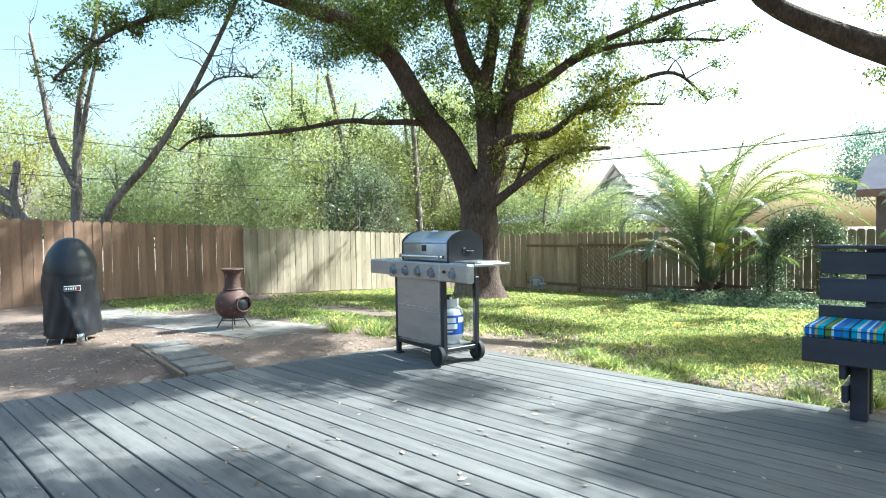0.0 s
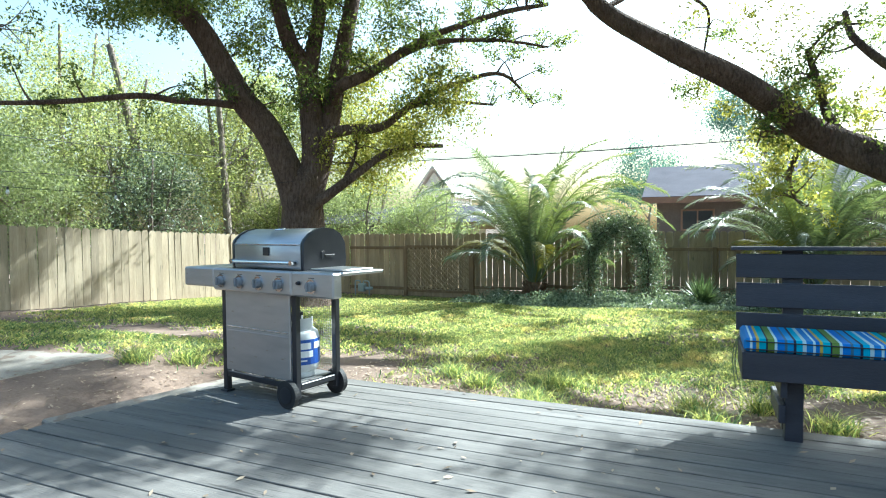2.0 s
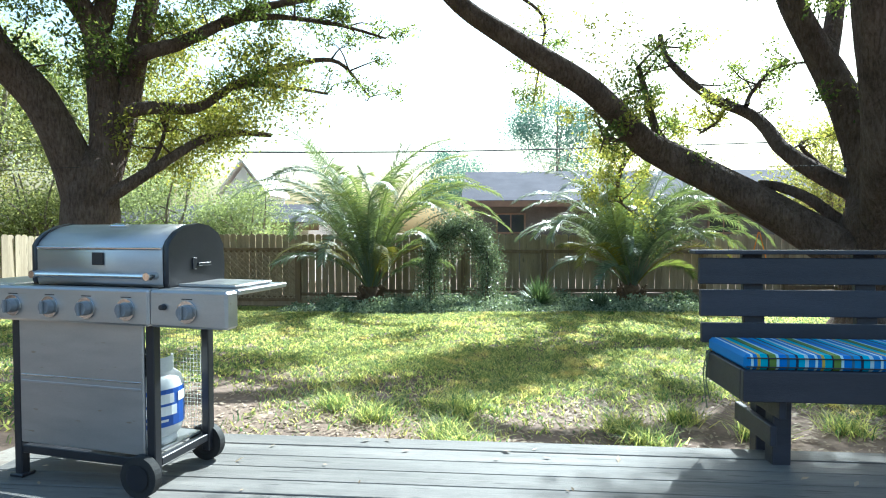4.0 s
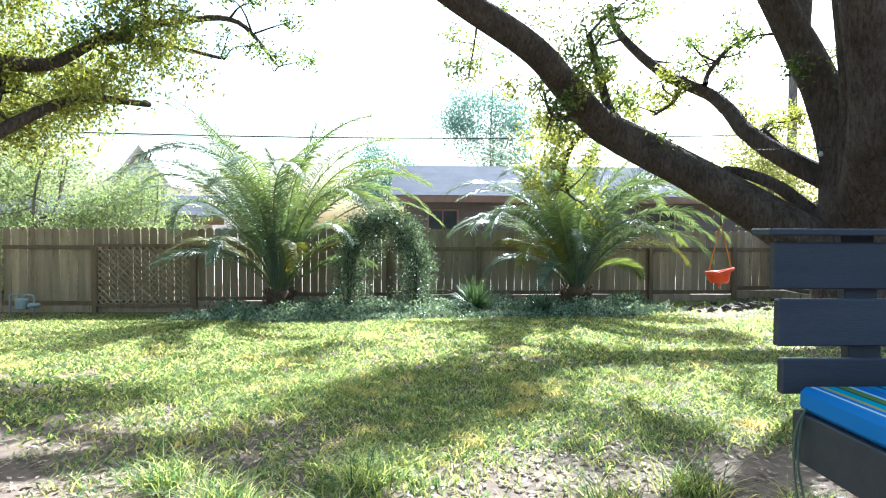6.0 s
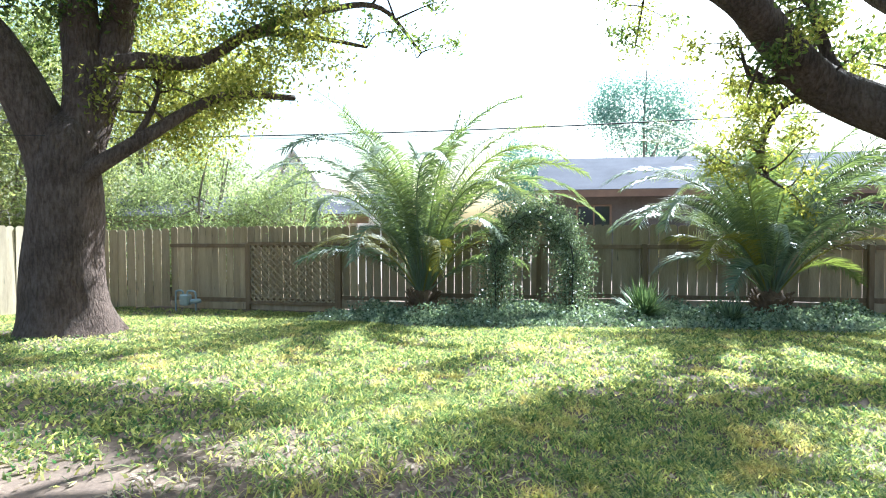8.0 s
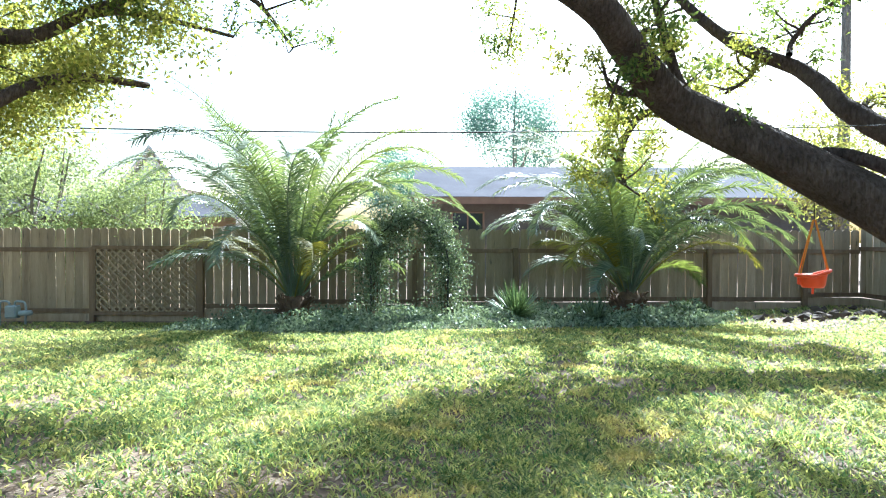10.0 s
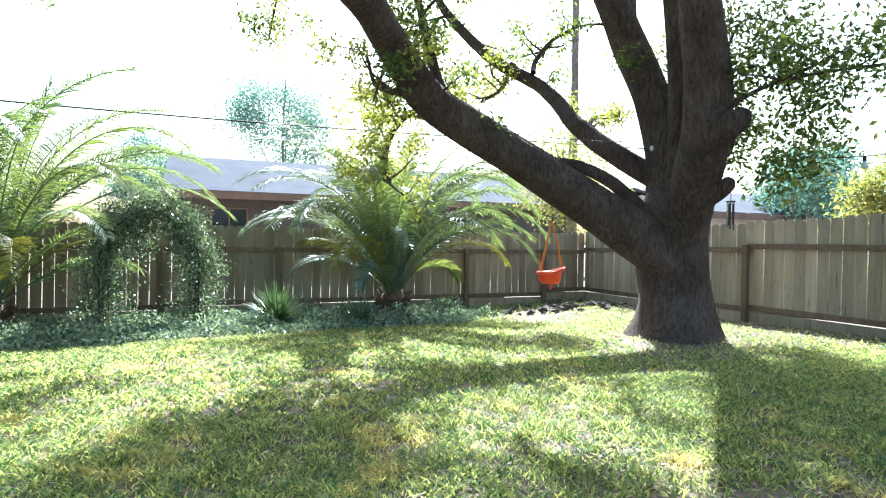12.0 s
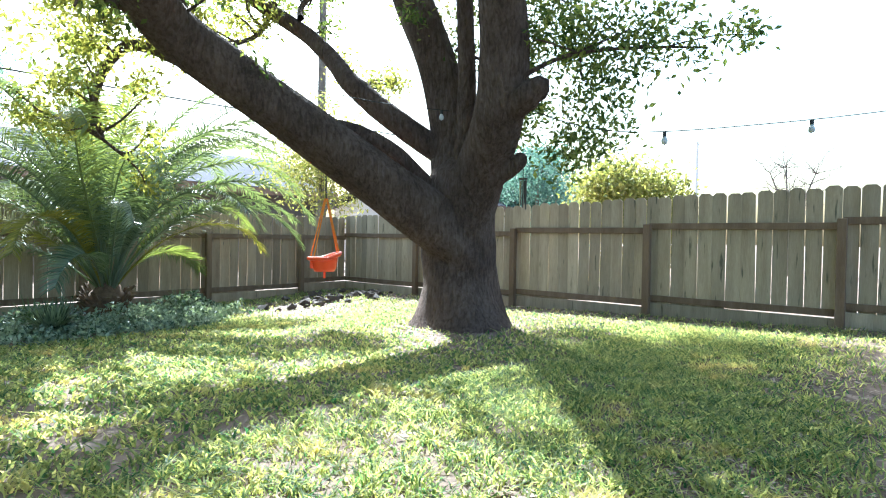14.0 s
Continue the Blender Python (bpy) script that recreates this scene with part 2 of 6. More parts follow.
def box(bm, x0, x1, y0, y1, z0, z1, bevel=0.0, m=None):
    r = bmesh.ops.create_cube(bm, size=1.0)
    vs = r["verts"]
    for v in vs:
        v.co = Vector(((x0 + x1) / 2 + v.co.x * (x1 - x0), (y0 + y1) / 2 + v.co.y * (y1 - y0), (z0 + z1) / 2 + v.co.z * (z1 - z0)))
    if bevel:
        es = list({e for v in vs for e in v.link_edges})
        r = bmesh.ops.bevel(bm, geom=es, offset=bevel, segments=1, affect='EDGES')
        vs = list({v for f in r["faces"] for v in f.verts} | {v for v in vs if v.is_valid})
    if m is not None:
        for v in vs:
            v.co = m @ v.co
    return bm


def a_box(*a, **k):
    return box(bmesh.new(), *a, **k)


def rod(bm, p, q, r, r2=None, n=10, caps=True):
    """A round bar from p to q."""
    p, q = Vector(p), Vector(q)
    m = Matrix.Translation((p + q) / 2) @ (q - p).to_track_quat("Z", "Y").to_matrix().to_4x4()
    bmesh.ops.create_cone(bm, cap_ends=caps, segments=n, radius1=r, radius2=r if r2 is None else r2, depth=(q - p).length, matrix=m)
    return bm


def a_rod(*a, **k):
    return rod(bmesh.new(), *a, **k)


def lathe(bm, rows, n=24, m=None, squash=1.0):
    """A body turned from (radius, height) rows."""
    rings = []
    for r, z in rows:
        ring = []
        for i in range(n):
            a = 2 * math.pi * i / n
            co = Vector((r * math.cos(a), r * math.sin(a) * squash, z))
            ring.append(bm.verts.new(m @ co if m is not None else co))
        rings.append(ring)
    for a, b in zip(rings, rings[1:]):
        for i in range(n):
            bm.faces.new((a[i], a[(i + 1) % n], b[(i + 1) % n], b[i]))
    for f in bm.faces:
        f.smooth = True
    return bm


def quick_mesh(name, verts, faces, smooth=False):
    """A mesh from two arrays, faces all of one size."""
    me = bpy.data.meshes.new(name)
    verts, faces = np.asarray(verts, dtype=np.float32), np.asarray(faces, dtype=np.int32)
    keep = np.ones(faces.shape, dtype=bool)
    if faces.shape[1] == 4:
        keep[:, 3] = faces[:, 3] != faces[:, 2]
    sizes, corners = keep.sum(axis=1), faces[keep]
    me.vertices.add(len(verts))
    me.vertices.foreach_set("co", verts.ravel())
    me.loops.add(len(corners))
    me.loops.foreach_set("vertex_index", corners)
    me.polygons.add(len(faces))
    me.polygons.foreach_set("loop_start", (np.cumsum(sizes) - sizes).astype(np.int32))
    me.polygons.foreach_set("use_smooth", np.full(len(faces), smooth))
    me.update(calc_edges=True)
    return me


def spline(pts, per=6):
    """A smooth line through the points."""
    p = np.array(pts, dtype=float)
    p = np.vstack([2 * p[0] - p[1], p, 2 * p[-1] - p[-2]])
    out = []
    for i in range(1, len(p) - 2):
        for s in np.linspace(0, 1, per, endpoint=False):
            a, b, c, d = p[i - 1:i + 3]
            out.append(0.5 * (2 * b + (c - a) * s + (2 * a - 5 * b + 4 * c - d) * s * s + (3 * b - a - 3 * c + d) * s ** 3))
    out.append(p[-2])
    return np.array(out)


def tube(path, radii, n=10, lumps=0.0, rng=None):
    """Vertices and faces of a limb along a path, with a radius at each point and an uneven skin."""
    path = np.asarray(path, dtype=float)
    k = len(path)
    tan = np.gradient(path, axis=0)
    tan /= np.linalg.norm(tan, axis=1)[:, None] + 1e-9
    ref = np.array([0.31, 0.17, 0.93]) if abs(tan[0][2]) < 0.9 else np.array([1.0, 0.1, 0.0])
    u = np.cross(tan, ref)
    u /= np.linalg.norm(u, axis=1)[:, None] + 1e-9
    v = np.cross(tan, u)
    a = np.linspace(0, 2 * math.pi, n, endpoint=False)
    r = np.asarray(radii, dtype=float)[:, None] * np.ones((1, n))
    if lumps and rng is not None:
        ph = rng.uniform(0, 6.28, 4)
        z = np.arange(k)[:, None]
        r = r * (1 + lumps * (np.sin(3 * a[None] + z * 0.27 + ph[0]) * 0.5 + np.sin(5 * a[None] - z * 0.31 + ph[1]) * 0.35 + np.sin(2 * a[None] + z * 0.23 + ph[2]) * 0.4 + np.sin(9 * a[None] + z * 0.15 + ph[3]) * 0.25))
    vs = path[:, None] + r[..., None] * (np.cos(a)[None, :, None] * u[:, None] + np.sin(a)[None, :, None] * v[:, None])
    i = np.arange(k - 1)[:, None] * n
    j = np.arange(n)[None]
    jn = (j + 1) % n
    f = np.stack([i + j, i + jn, i + n + jn, i + n + j], axis=-1).reshape(-1, 4)
    vs = np.vstack([vs.reshape(-1, 3), path[-1] + tan[-1] * r[-1].mean() * 0.6])
    last, tip = (k - 1) * n, len(vs) - 1
    cap = np.stack([last + np.arange(n), last + (np.arange(n) + 1) % n, np.full(n, tip), np.full(n, tip)], axis=-1)
    return vs, np.vstack([f, cap])


def join(pieces):
    vs, fs, base = [], [], 0
    for v, f in pieces:
        vs.append(v)
        fs.append(f + base)
        base += len(v)
    return np.vstack(vs), np.vstack(fs)


def leaves(centres, size, rng, slim=0.45, droop=0.3, jitter=0.35):
    """One folded leaf at each centre, turned at random."""
    c = np.asarray(centres, dtype=float)
    n = len(c)
    d = rng.normal(0, 1, (n, 3))
    d[:, 2] -= droop
    d /= np.linalg.norm(d, axis=1)[:, None]
    s = np.cross(d, rng.normal(0, 1, (n, 3)))
    s /= np.linalg.norm(s, axis=1)[:, None] + 1e-9
    up = np.cross(d, s)
    ln = (np.asarray(size) * rng.uniform(1 - jitter, 1 + jitter, n))[:, None]
    v = np.stack([c - d * ln * 0.5, c + s * ln * slim * 0.5 + up * ln * 0.08, c + d * ln * 0.5, c - s * ln * slim * 0.5 + up * ln * 0.08], axis=1)
    return v.reshape(-1, 3), np.arange(4 * n).reshape(n, 4)


def clumps(centres, per, spread, rng, flat=0.8):
    """Points scattered round each centre."""
    c = np.repeat(np.asarray(centres, dtype=float), per, axis=0)
    return c + rng.normal(0, 1, c.shape) * np.array([spread, spread, spread * flat])


def smooth_step(a, b, x):
    s = np.clip((np.asarray(x, dtype=float) - a) / (b - a), 0, 1)
    return s * s * (3 - 2 * s)


def ground_z(x, y):
    """Height of the soil."""
    x, y = np.asarray(x, dtype=float), np.asarray(y, dtype=float)
    z = -0.27 - 0.13 * smooth_step(11, 16, y) * (1 - smooth_step(4, 7, x)) - 0.27 * smooth_step(1.5, 9, -x) * smooth_step(7, 16, y)
    z = z + 0.20 * smooth_step(3.5, 7, x) * (1 - smooth_step(4.5, 13, y)) + 0.22 * smooth_step(5.0, 6.4, -x) * (1 - smooth_step(4, 9, y))
    return z + 0.018 * np.sin(1.3 * x + 0.7 * y) * np.sin(0.9 * y - 0.4 * x)


def gz(x, y):
    return float(ground_z(x, y))


# ---- ground ----
def axis(lo, hi, step, far):
    near = np.arange(lo, hi + step / 2, step)
    grow = np.array([1.5, 4, 10, 25, 60, 140, 300, 600]) * far
    return np.concatenate([lo - grow[::-1], near, hi + grow])


gx, gy = axis(-17.0, 9.0, 0.25, 1.0), axis(-6.0, 19.0, 0.25, 1.0)
X, Y = np.meshgrid(gx, gy)
Z = ground_z(np.clip(X, -17, 9), np.clip(Y, -6, 19))
w = len(gx)
i0 = (np.arange(len(gy) - 1)[:, None] * w + np.arange(w - 1)[None]).ravel()
ground_mesh = quick_mesh("ground", np.stack([X.ravel(), Y.ravel(), Z.ravel()], 1), np.stack([i0, i0 + 1, i0 + w + 1, i0 + w], 1), True)
soil = material("soil_with_leaf_litter", (0.085, 0.056, 0.042), (0.24, 0.17, 0.125), 1.1, 0.95, 0.8, 26.0, fleck=(0.34, 0.26, 0.20), fleck_at=0.62)
ground = hang("ground", ground_mesh, soil)
tagged(ground, "brown soil with dry leaf litter under a lawn", "ground", kind="structure")

# ---- deck ----
DECK_Z, BOARD, FRONT = 0.03, 0.173, 4.60
deck = thing("deck", "weathered grey wooden deck of long boards", "deck", kind="structure")
rng = np.random.default_rng(3)


def deck_left(y):
    return -5.72 + 0.255 * y


row = 0
while FRONT - row * BOARD > -5.0:
    y1 = FRONT - row * BOARD
    y0 = y1 - BOARD + rng.choice([0.004, 0.006, 0.008, 0.012])
    cuts = [deck_left((y0 + y1) / 2) + rng.uniform(-0.015, 0.015), rng.choice([1.3, 2.5, 3.7]), 6.6]
    for x0, x1 in zip(cuts, cuts[1:]):
        bm = a_box(x0, x1 - 0.004, y0, y1, DECK_Z - 0.036, DECK_Z + rng.uniform(-0.0025, 0.0015), 0.004)
        part("deck_board", bm, M["deck"], deck)
    row += 1
for y in (FRONT - 0.05, 3.2, 1.6, 0.0, -1.6, -3.2, -4.9):
    part("joist", a_box(deck_left(y) + 0.08, 6.5, y - 0.04, y, -0.22, DECK_Z - 0.040, 0.003), M["post"], deck)
rim = a_box(deck_left(-4.9) + 0.1, deck_left(FRONT) + 0.0, -0.02, 0.02, -0.30, DECK_Z - 0.042)
for v in rim.verts:
    left = v.co.x < -6
    v.co.y += -4.9 if left else FRONT - 0.1
part("rim_board", rim, M["post"], deck)

# concrete strip, path of planks and the pad beside the deck
strip = bmesh.new()
box(strip, -0.22, 0.22, -1.1, 1.0, -0.3, -0.06, 0.012, Matrix.Translation((deck_left(3.9) - 0.27, 3.9, 0)) @ Euler((0, 0, -0.25)).to_matrix().to_4x4())
path_strip = part("concrete_edging", strip, M["concrete"])
tagged(path_strip, "pale worn concrete strip along the deck", "edging", kind="structure")
pad = bmesh.new()
box(pad, -12.4, -7.1, 2.9, 4.3, -0.3, -0.034, 0.02)
for v in pad.verts:
    v.co.y += 0.22 * (v.co.x + 9.0)
tagged(part("concrete_pad", pad, M["concrete"]), "pale concrete pad with scattered dirt", "pad", kind="structure")
walkway = thing("plank_walkway", "short walkway of grey timber planks in dirt", "walkway", pose(-6.73, 2.30, 0, 0, 0, -7), kind="structure")
for i in range(9):
    x = -1.12 + i * 0.246
    lift = 0.012 * (i % 2) + rng.uniform(-.004, .006)
    part("plank", a_box(x, x + 0.218, -0.26 + rng.uniform(-.03, .03), 0.26 + rng.uniform(-.03, .03), -0.12, -0.028 + lift, 0.010), M["plank"], walkway)
part("edge_timber", a_box(-1.15, 1.15, -0.345, -0.30, -0.12, -0.012, 0.008), M["post"], walkway)

# ---- fences ----
def picket_mesh(h, wd, t=0.018):
    bm = bmesh.new()
    c = wd * 0.22
    out = [(-wd / 2, 0), (wd / 2, 0), (wd / 2, h - c), (wd / 2 - c, h), (-wd / 2 + c, h), (-wd / 2, h - c)]
    a = [bm.verts.new((x, -t / 2, z)) for x, z in out]
    b = [bm.verts.new((x, t / 2, z)) for x, z in out]
    bm.faces.new(a)
    bm.faces.new(b[::-1])
    for i in range(6):
        bm.faces.new((a[i], b[i], b[(i + 1) % 6], a[(i + 1) % 6])[::-1])
    bm.normal_update()
    me = bpy.data.meshes.new("picket")
    bm.to_mesh(me)
    bm.free()
    return me


def fence(label, p, q, top_p, top_q, mat, posts=(), rails=True, seed=0, pitch=0.186, gap=0.007, kick=True, rail_z=(0.38, 1.45)):
    """Dog-eared boards from p to q; the yard lies to the left of the way from p to q. With rails, the frame side faces the yard."""
    p, q = Vector(p), Vector(q)
    d = (q - p)
    length, ang = d.length, math.atan2(d.y, d.x)
    base = pose(p.x, p.y, 0, 0, 0, math.degrees(ang))
    f = thing("wood_fence", label, "fence", base)
    r = np.random.default_rng(seed)
    meshes = [picket_mesh(1.6, pitch - gap * g) for g in (0.6, 1.0, 1.7)]
    for me in meshes:
        me.materials.append(mat)
    n = int(length / pitch)
    step = length / n
    for i in range(n):
        x = (i + 0.5) * step
        at = p + d * (x / length)
        top = top_p + (top_q - top_p) * x / length + r.normal(0, 0.008)
        z0 = gz(at.x, at.y) + (0.17 if kick else 0.02)
        ob = hang("picket", meshes[int(r.integers(0, 3))], mat, f)
        ob.location = (x, r.normal(0, 0.003), z0)
        ob.scale = (1, 1, (top - z0) / 1.6)
        ob.rotation_euler = (r.normal(0, 0.006), r.normal(0, 0.006), 0)
    s = 1
    ends = [0.0, *posts, length]
    for a, b in zip(ends, ends[1:]):
        za, zb = [(top_p + (top_q - top_p) * t / length) for t in (a, b)]
        at = p + d * ((a + b) / 2 / length)
        g = gz(at.x, at.y)
        if rails:
            for k, hgt in enumerate(((g + 0.17 + 0.06), (za + zb) / 2 - 0.46)):
                bm = a_box(a, b - 0.004, 0.013, 0.050, -0.045, 0.045, 0.004)
                ob = part("rail", bm, M["post"], f)
                ob.location = (0, 0, hgt)
        if kick:
            part("kick_board", a_box(a, b - 0.004, 0.010, 0.045, g - 0.03, g + 0.165, 0.004), mat, f)
    for x in posts:
        at = p + d * (x / length)
        g = gz(at.x, at.y)
        top = top_p + (top_q - top_p) * x / length - (0.40 if rails else 0.1)
        y = 0.054 if rails else -0.12
        part("post", a_box(x - 0.05, x + 0.05, y, y + 0.09, g - 0.1, top, 0.006), M["post"], f)
    return f


BACK = 16.60
fence("weathered brown board fence along the back of the yard", (6.98, BACK, 0), (-11.6, BACK, 0), 1.33, 1.32, M["old_fence"], posts=[6.98 - x for x in (5.75, 3.70, 1.62, -0.45, -2.6, -4.9, -7.15, -9.46)], seed=1)
fence("tan board fence along the sunny side of the yard", (7.02, -5.0, 0), (7.02, BACK, 0), 1.95, 1.36, M["grey_fence"], posts=[5 + y for y in (-2.5, -0.1, 2.3, 4.7, 7.08, 9.47, 11.86, 14.25)], seed=2)
fence("short run of mossy tan board fence in the far corner", (-11.6, BACK - 0.06, 0), (-13.25, 15.9, 0), 1.26, 1.24, M["old_fence"], rails=False, seed=3, kick=False)
fence("pale grey board fence with tree shadows on it", (-13.25, 15.9, 0), (-14.05, 7.0, 0), 1.24, 1.62, M["grey_fence"], rails=False, seed=4, kick=False)
fence("newer red-brown board fence behind the smoker", (-14.07, 7.0, 0), (-14.45, -6.0, 0), 1.66, 2.10, M["red_fence"], rails=False, seed=5, kick=False)

lattice = thing("lattice_panel", "brown wooden lattice panel fixed to the fence", "lattice", pose(0, BACK - 0.13, 0))
LX0, LX1, LZ0, LZ1 = -9.40, -7.22, -0.48, 0.90
for sgn in (1, -1):
    k = -3.0
    while k < 3.0:
        pts = []
        for x in (LX0, LX1):
            z = sgn * (x - (LX0 + LX1) / 2) + k + 0.2
            if LZ0 <= z <= LZ1:
                pts.append((x, z))
        for z in (LZ0, LZ1):
            x = sgn * (z - k - 0.2) + (LX0 + LX1) / 2
            if LX0 < x < LX1:
                pts.append((x, z))
        if len(pts) == 2:
            (xa, za), (xb, zb) = pts
            ln = math.hypot(xb - xa, zb - za)
            if ln > 0.1:
                bm = a_box(-ln / 2, ln / 2, 0, 0.008, -0.019, 0.019)
                ob = part("slat", bm, M["old_fence"], lattice)
                ob.matrix_local = pose((xa + xb) / 2, 0.009 * (sgn > 0), (za + zb) / 2) @ Matrix.Rotation(-math.atan2(zb - za, xb - xa), 4, 'Y')
        k += 0.155
for b in ((LX0 - 0.04, LX1 + 0.04, -0.014, -0.002, LZ1 - 0.03, LZ1 + 0.05), (LX0 - 0.04, LX1 + 0.04, -0.014, -0.002, LZ0 - 0.05, LZ0 + 0.03), (LX0 - 0.04, LX0 + 0.03, -0.014, -0.002, LZ0 + 0.032, LZ1 - 0.032), (LX1 - 0.03, LX1 + 0.04, -0.014, -0.002, LZ0 + 0.032, LZ1 - 0.032)):
    part("frame", a_box(*b, 0.003), M["post"], lattice)

# ---- gas grill on the deck ----
GRILL = pose(-4.50, 3.84, DECK_Z, 0, 0, -10) @ Matrix.Scale(1.035, 4)
grill = thing("gas_grill", "stainless steel gas grill on black cart with two wheels", "grill", GRILL)


def grill_part(name, bm, mat, label="", parent=None):
    return part(name, bm, M[mat], parent or grill, label)


GD = 0.47
for x, y in ((0.0, 0.0), (0.0, GD - 0.05), (0.86, 0.0), (0.86, GD - 0.05)):
    grill_part("leg", a_box(x, x + 0.05, y, y + 0.05, 0.0 if x < 0.1 else 0.07, 0.88, 0.005), "black")
for y in (0.004, GD - 0.046):
    grill_part("lower_rail", a_box(0.052, 0.858, y, y + 0.042, 0.13, 0.175, 0.004), "black")
for x in (0.004, 0.864):
    grill_part("side_rail", a_box(x, x + 0.042, 0.054, GD - 0.054, 0.13, 0.172, 0.004), "black")
grill_part("bottom_shelf", a_box(0.055, 0.855, 0.05, GD - 0.05, 0.176, 0.186), "steel")
door = grill_part("front_door", a_box(0.056, 0.852, -0.006, 0.014, 0.195, 0.875, 0.006), "steel")
grill_part("door_crease", a_box(0.07, 0.84, -0.011, -0.0065, 0.522, 0.536, 0.002), "steel", parent=door)
grill_part("door_crease", a_box(0.07, 0.84, -0.0095, -0.0065, 0.560, 0.568, 0.001), "chrome", parent=door)
grill_part("side_panel", a_box(0.012, 0.022, 0.055, GD - 0.055, 0.19, 0.87), "black")
mesh_back = bmesh.new()
for i in range(35):
    box(mesh_back, 0.06 + i * 0.023, 0.0612 + i * 0.023, GD - 0.03, GD - 0.027, 0.19, 0.87)
for i in range(30):
    box(mesh_back, 0.055, 0.855, GD - 0.0265, GD - 0.024, 0.2 + i * 0.023, 0.2012 + i * 0.023)
tagged(grill_part("wire_back", mesh_back, "chrome"), "fine wire mesh back", kind="stuff")
panel = grill_part("control_panel", a_box(-0.005, 0.948, -0.075, 0.02, 0.865, 1.045, 0.012), "steel")
side_panel = grill_part("side_burner_panel", a_box(0.952, 1.385, -0.075, 0.02, 0.865, 1.045, 0.012), "steel")
grill_part("left_shelf_front", a_box(-0.43, -0.009, -0.070, 0.02, 0.885, 1.045, 0.012), "steel")
grill_part("left_shelf", a_box(-0.43, -0.009, 0.022, GD, 1.02, 1.046, 0.006), "steel")
grill_part("right_shelf", a_box(0.95, 1.385, 0.022, GD, 1.02, 1.046, 0.006), "steel")
grill_part("burner_lid", a_box(1.0, 1.33, 0.07, GD - 0.06, 1.048, 1.062, 0.005), "steel")
for x, who in ((0.11, panel), (0.35, panel), (0.58, panel), (0.82, panel), (1.17, side_panel)):
    bez = grill_part("bezel", a_rod((x, -0.077, 0.945), (x, -0.085, 0.945), 0.054, n=24), "chrome", parent=who)
    kb = bmesh.new()
    rod(kb, (x, -0.0855, 0.945), (x, -0.115, 0.945), 0.037, 0.033, 18)
    box(kb, x - 0.007, x + 0.007, -0.132, -0.1155, 0.912, 0.978, 0.003)
    grill_part("knob", kb, "knob", "dark grey knob", who)
    grill_part("legend_bar", a_box(x - 0.03, x + 0.03, -0.0775, -0.0757, 1.003, 1.008), "black", parent=who)
ig = bmesh.new()
rod(ig, (1.04, -0.0765, 0.965), (1.04, -0.10, 0.965), 0.016, 0.012, 12)
grill_part("igniter", ig, "black", parent=side_panel)
grill_part("firebox", a_box(0.14, 0.93, 0.03, GD - 0.03, 0.88, 1.044, 0.01), "black")
# hood: a curved steel sheet between two black end plates
prof = [(0.025, 1.048), (0.018, 1.07), (0.018, 1.245), (0.035, 1.275), (0.085, 1.318), (0.16, 1.352), (0.24, 1.366), (0.33, 1.355), (0.41, 1.315), (0.455, 1.25), (0.465, 1.14), (0.46, 1.048)]


def sweep(rows, x0, x1, thick=0.0):
    bm = bmesh.new()
    a = [bm.verts.new((x0, y, z)) for y, z in rows]
    b = [bm.verts.new((x1, y, z)) for y, z in rows]
    for i in range(len(rows) - 1):
        bm.faces.new((a[i], b[i], b[i + 1], a[i + 1])).smooth = True
    bm.faces.new(a[::-1])
    bm.faces.new(b)
    bm.faces.new((a[0], a[-1], b[-1], b[0]))
    bmesh.ops.recalc_face_normals(bm, faces=bm.faces[:])
    return bm


hood = grill_part("hood", sweep(prof, 0.165, 0.955), "steel")
for x0, x1 in ((0.13, 0.163), (0.957, 0.992)):
    grill_part("hood_end", sweep([(y if 0 < i < 11 else y, z + (0.006 if 1 < i < 10 else 0)) for i, (y, z) in enumerate(prof)], x0, x1), "black", "black painted hood end", hood)
grill_part("hood_lip", a_box(0.168, 0.952, 0.008, 0.030, 1.236, 1.248, 0.004), "chrome", parent=hood)
hb = bmesh.new()
rod(hb, (0.19, -0.035, 1.105), (0.925, -0.035, 1.105), 0.013, n=12)
grill_part("handle", hb, "chrome", "polished bar handle", hood)
for x in (0.20, 0.915):
    grill_part("handle_bracket", a_rod((x, 0.016, 1.105), (x, -0.05, 1.105), 0.020, n=12), "chrome", parent=hood)
grill_part("badge", a_box(0.53, 0.60, 0.008, 0.0165, 1.155, 1.22, 0.002), "black", parent=hood)
gauge = bmesh.new()
box(gauge, -0.05, 0.05, -0.016, 0.016, 0, 0.016, 0.004, pose(0.56, 0.165, 1.352, 20, 0, 0))
grill_part("vent", gauge, "chrome", parent=hood)
grill_part("latch", a_box(0.993, 0.999, 0.19, 0.225, 1.13, 1.19, 0.002), "black", parent=hood)
grill_part("latch", a_box(0.993, 1.006, 0.225, 0.33, 1.145, 1.162, 0.002), "black", parent=hood)
for y in (-0.035, GD + 0.005):
    wh = bmesh.new()
    rod(wh, (0.855, y - 0.022, 0.105), (0.855, y + 0.022, 0.105), 0.105, n=28)
    wheel = grill_part("wheel", wh, "rubber")
    hub = bmesh.new()
    rod(hub, (0.855, y - 0.030, 0.105), (0.855, y - 0.0225, 0.105), 0.065, 0.055, 20)
    grill_part("hub", hub, "black", parent=wheel)
grill_part("axle", a_rod((0.855, -0.01, 0.105), (0.855, GD - 0.02, 0.105), 0.010), "chrome")
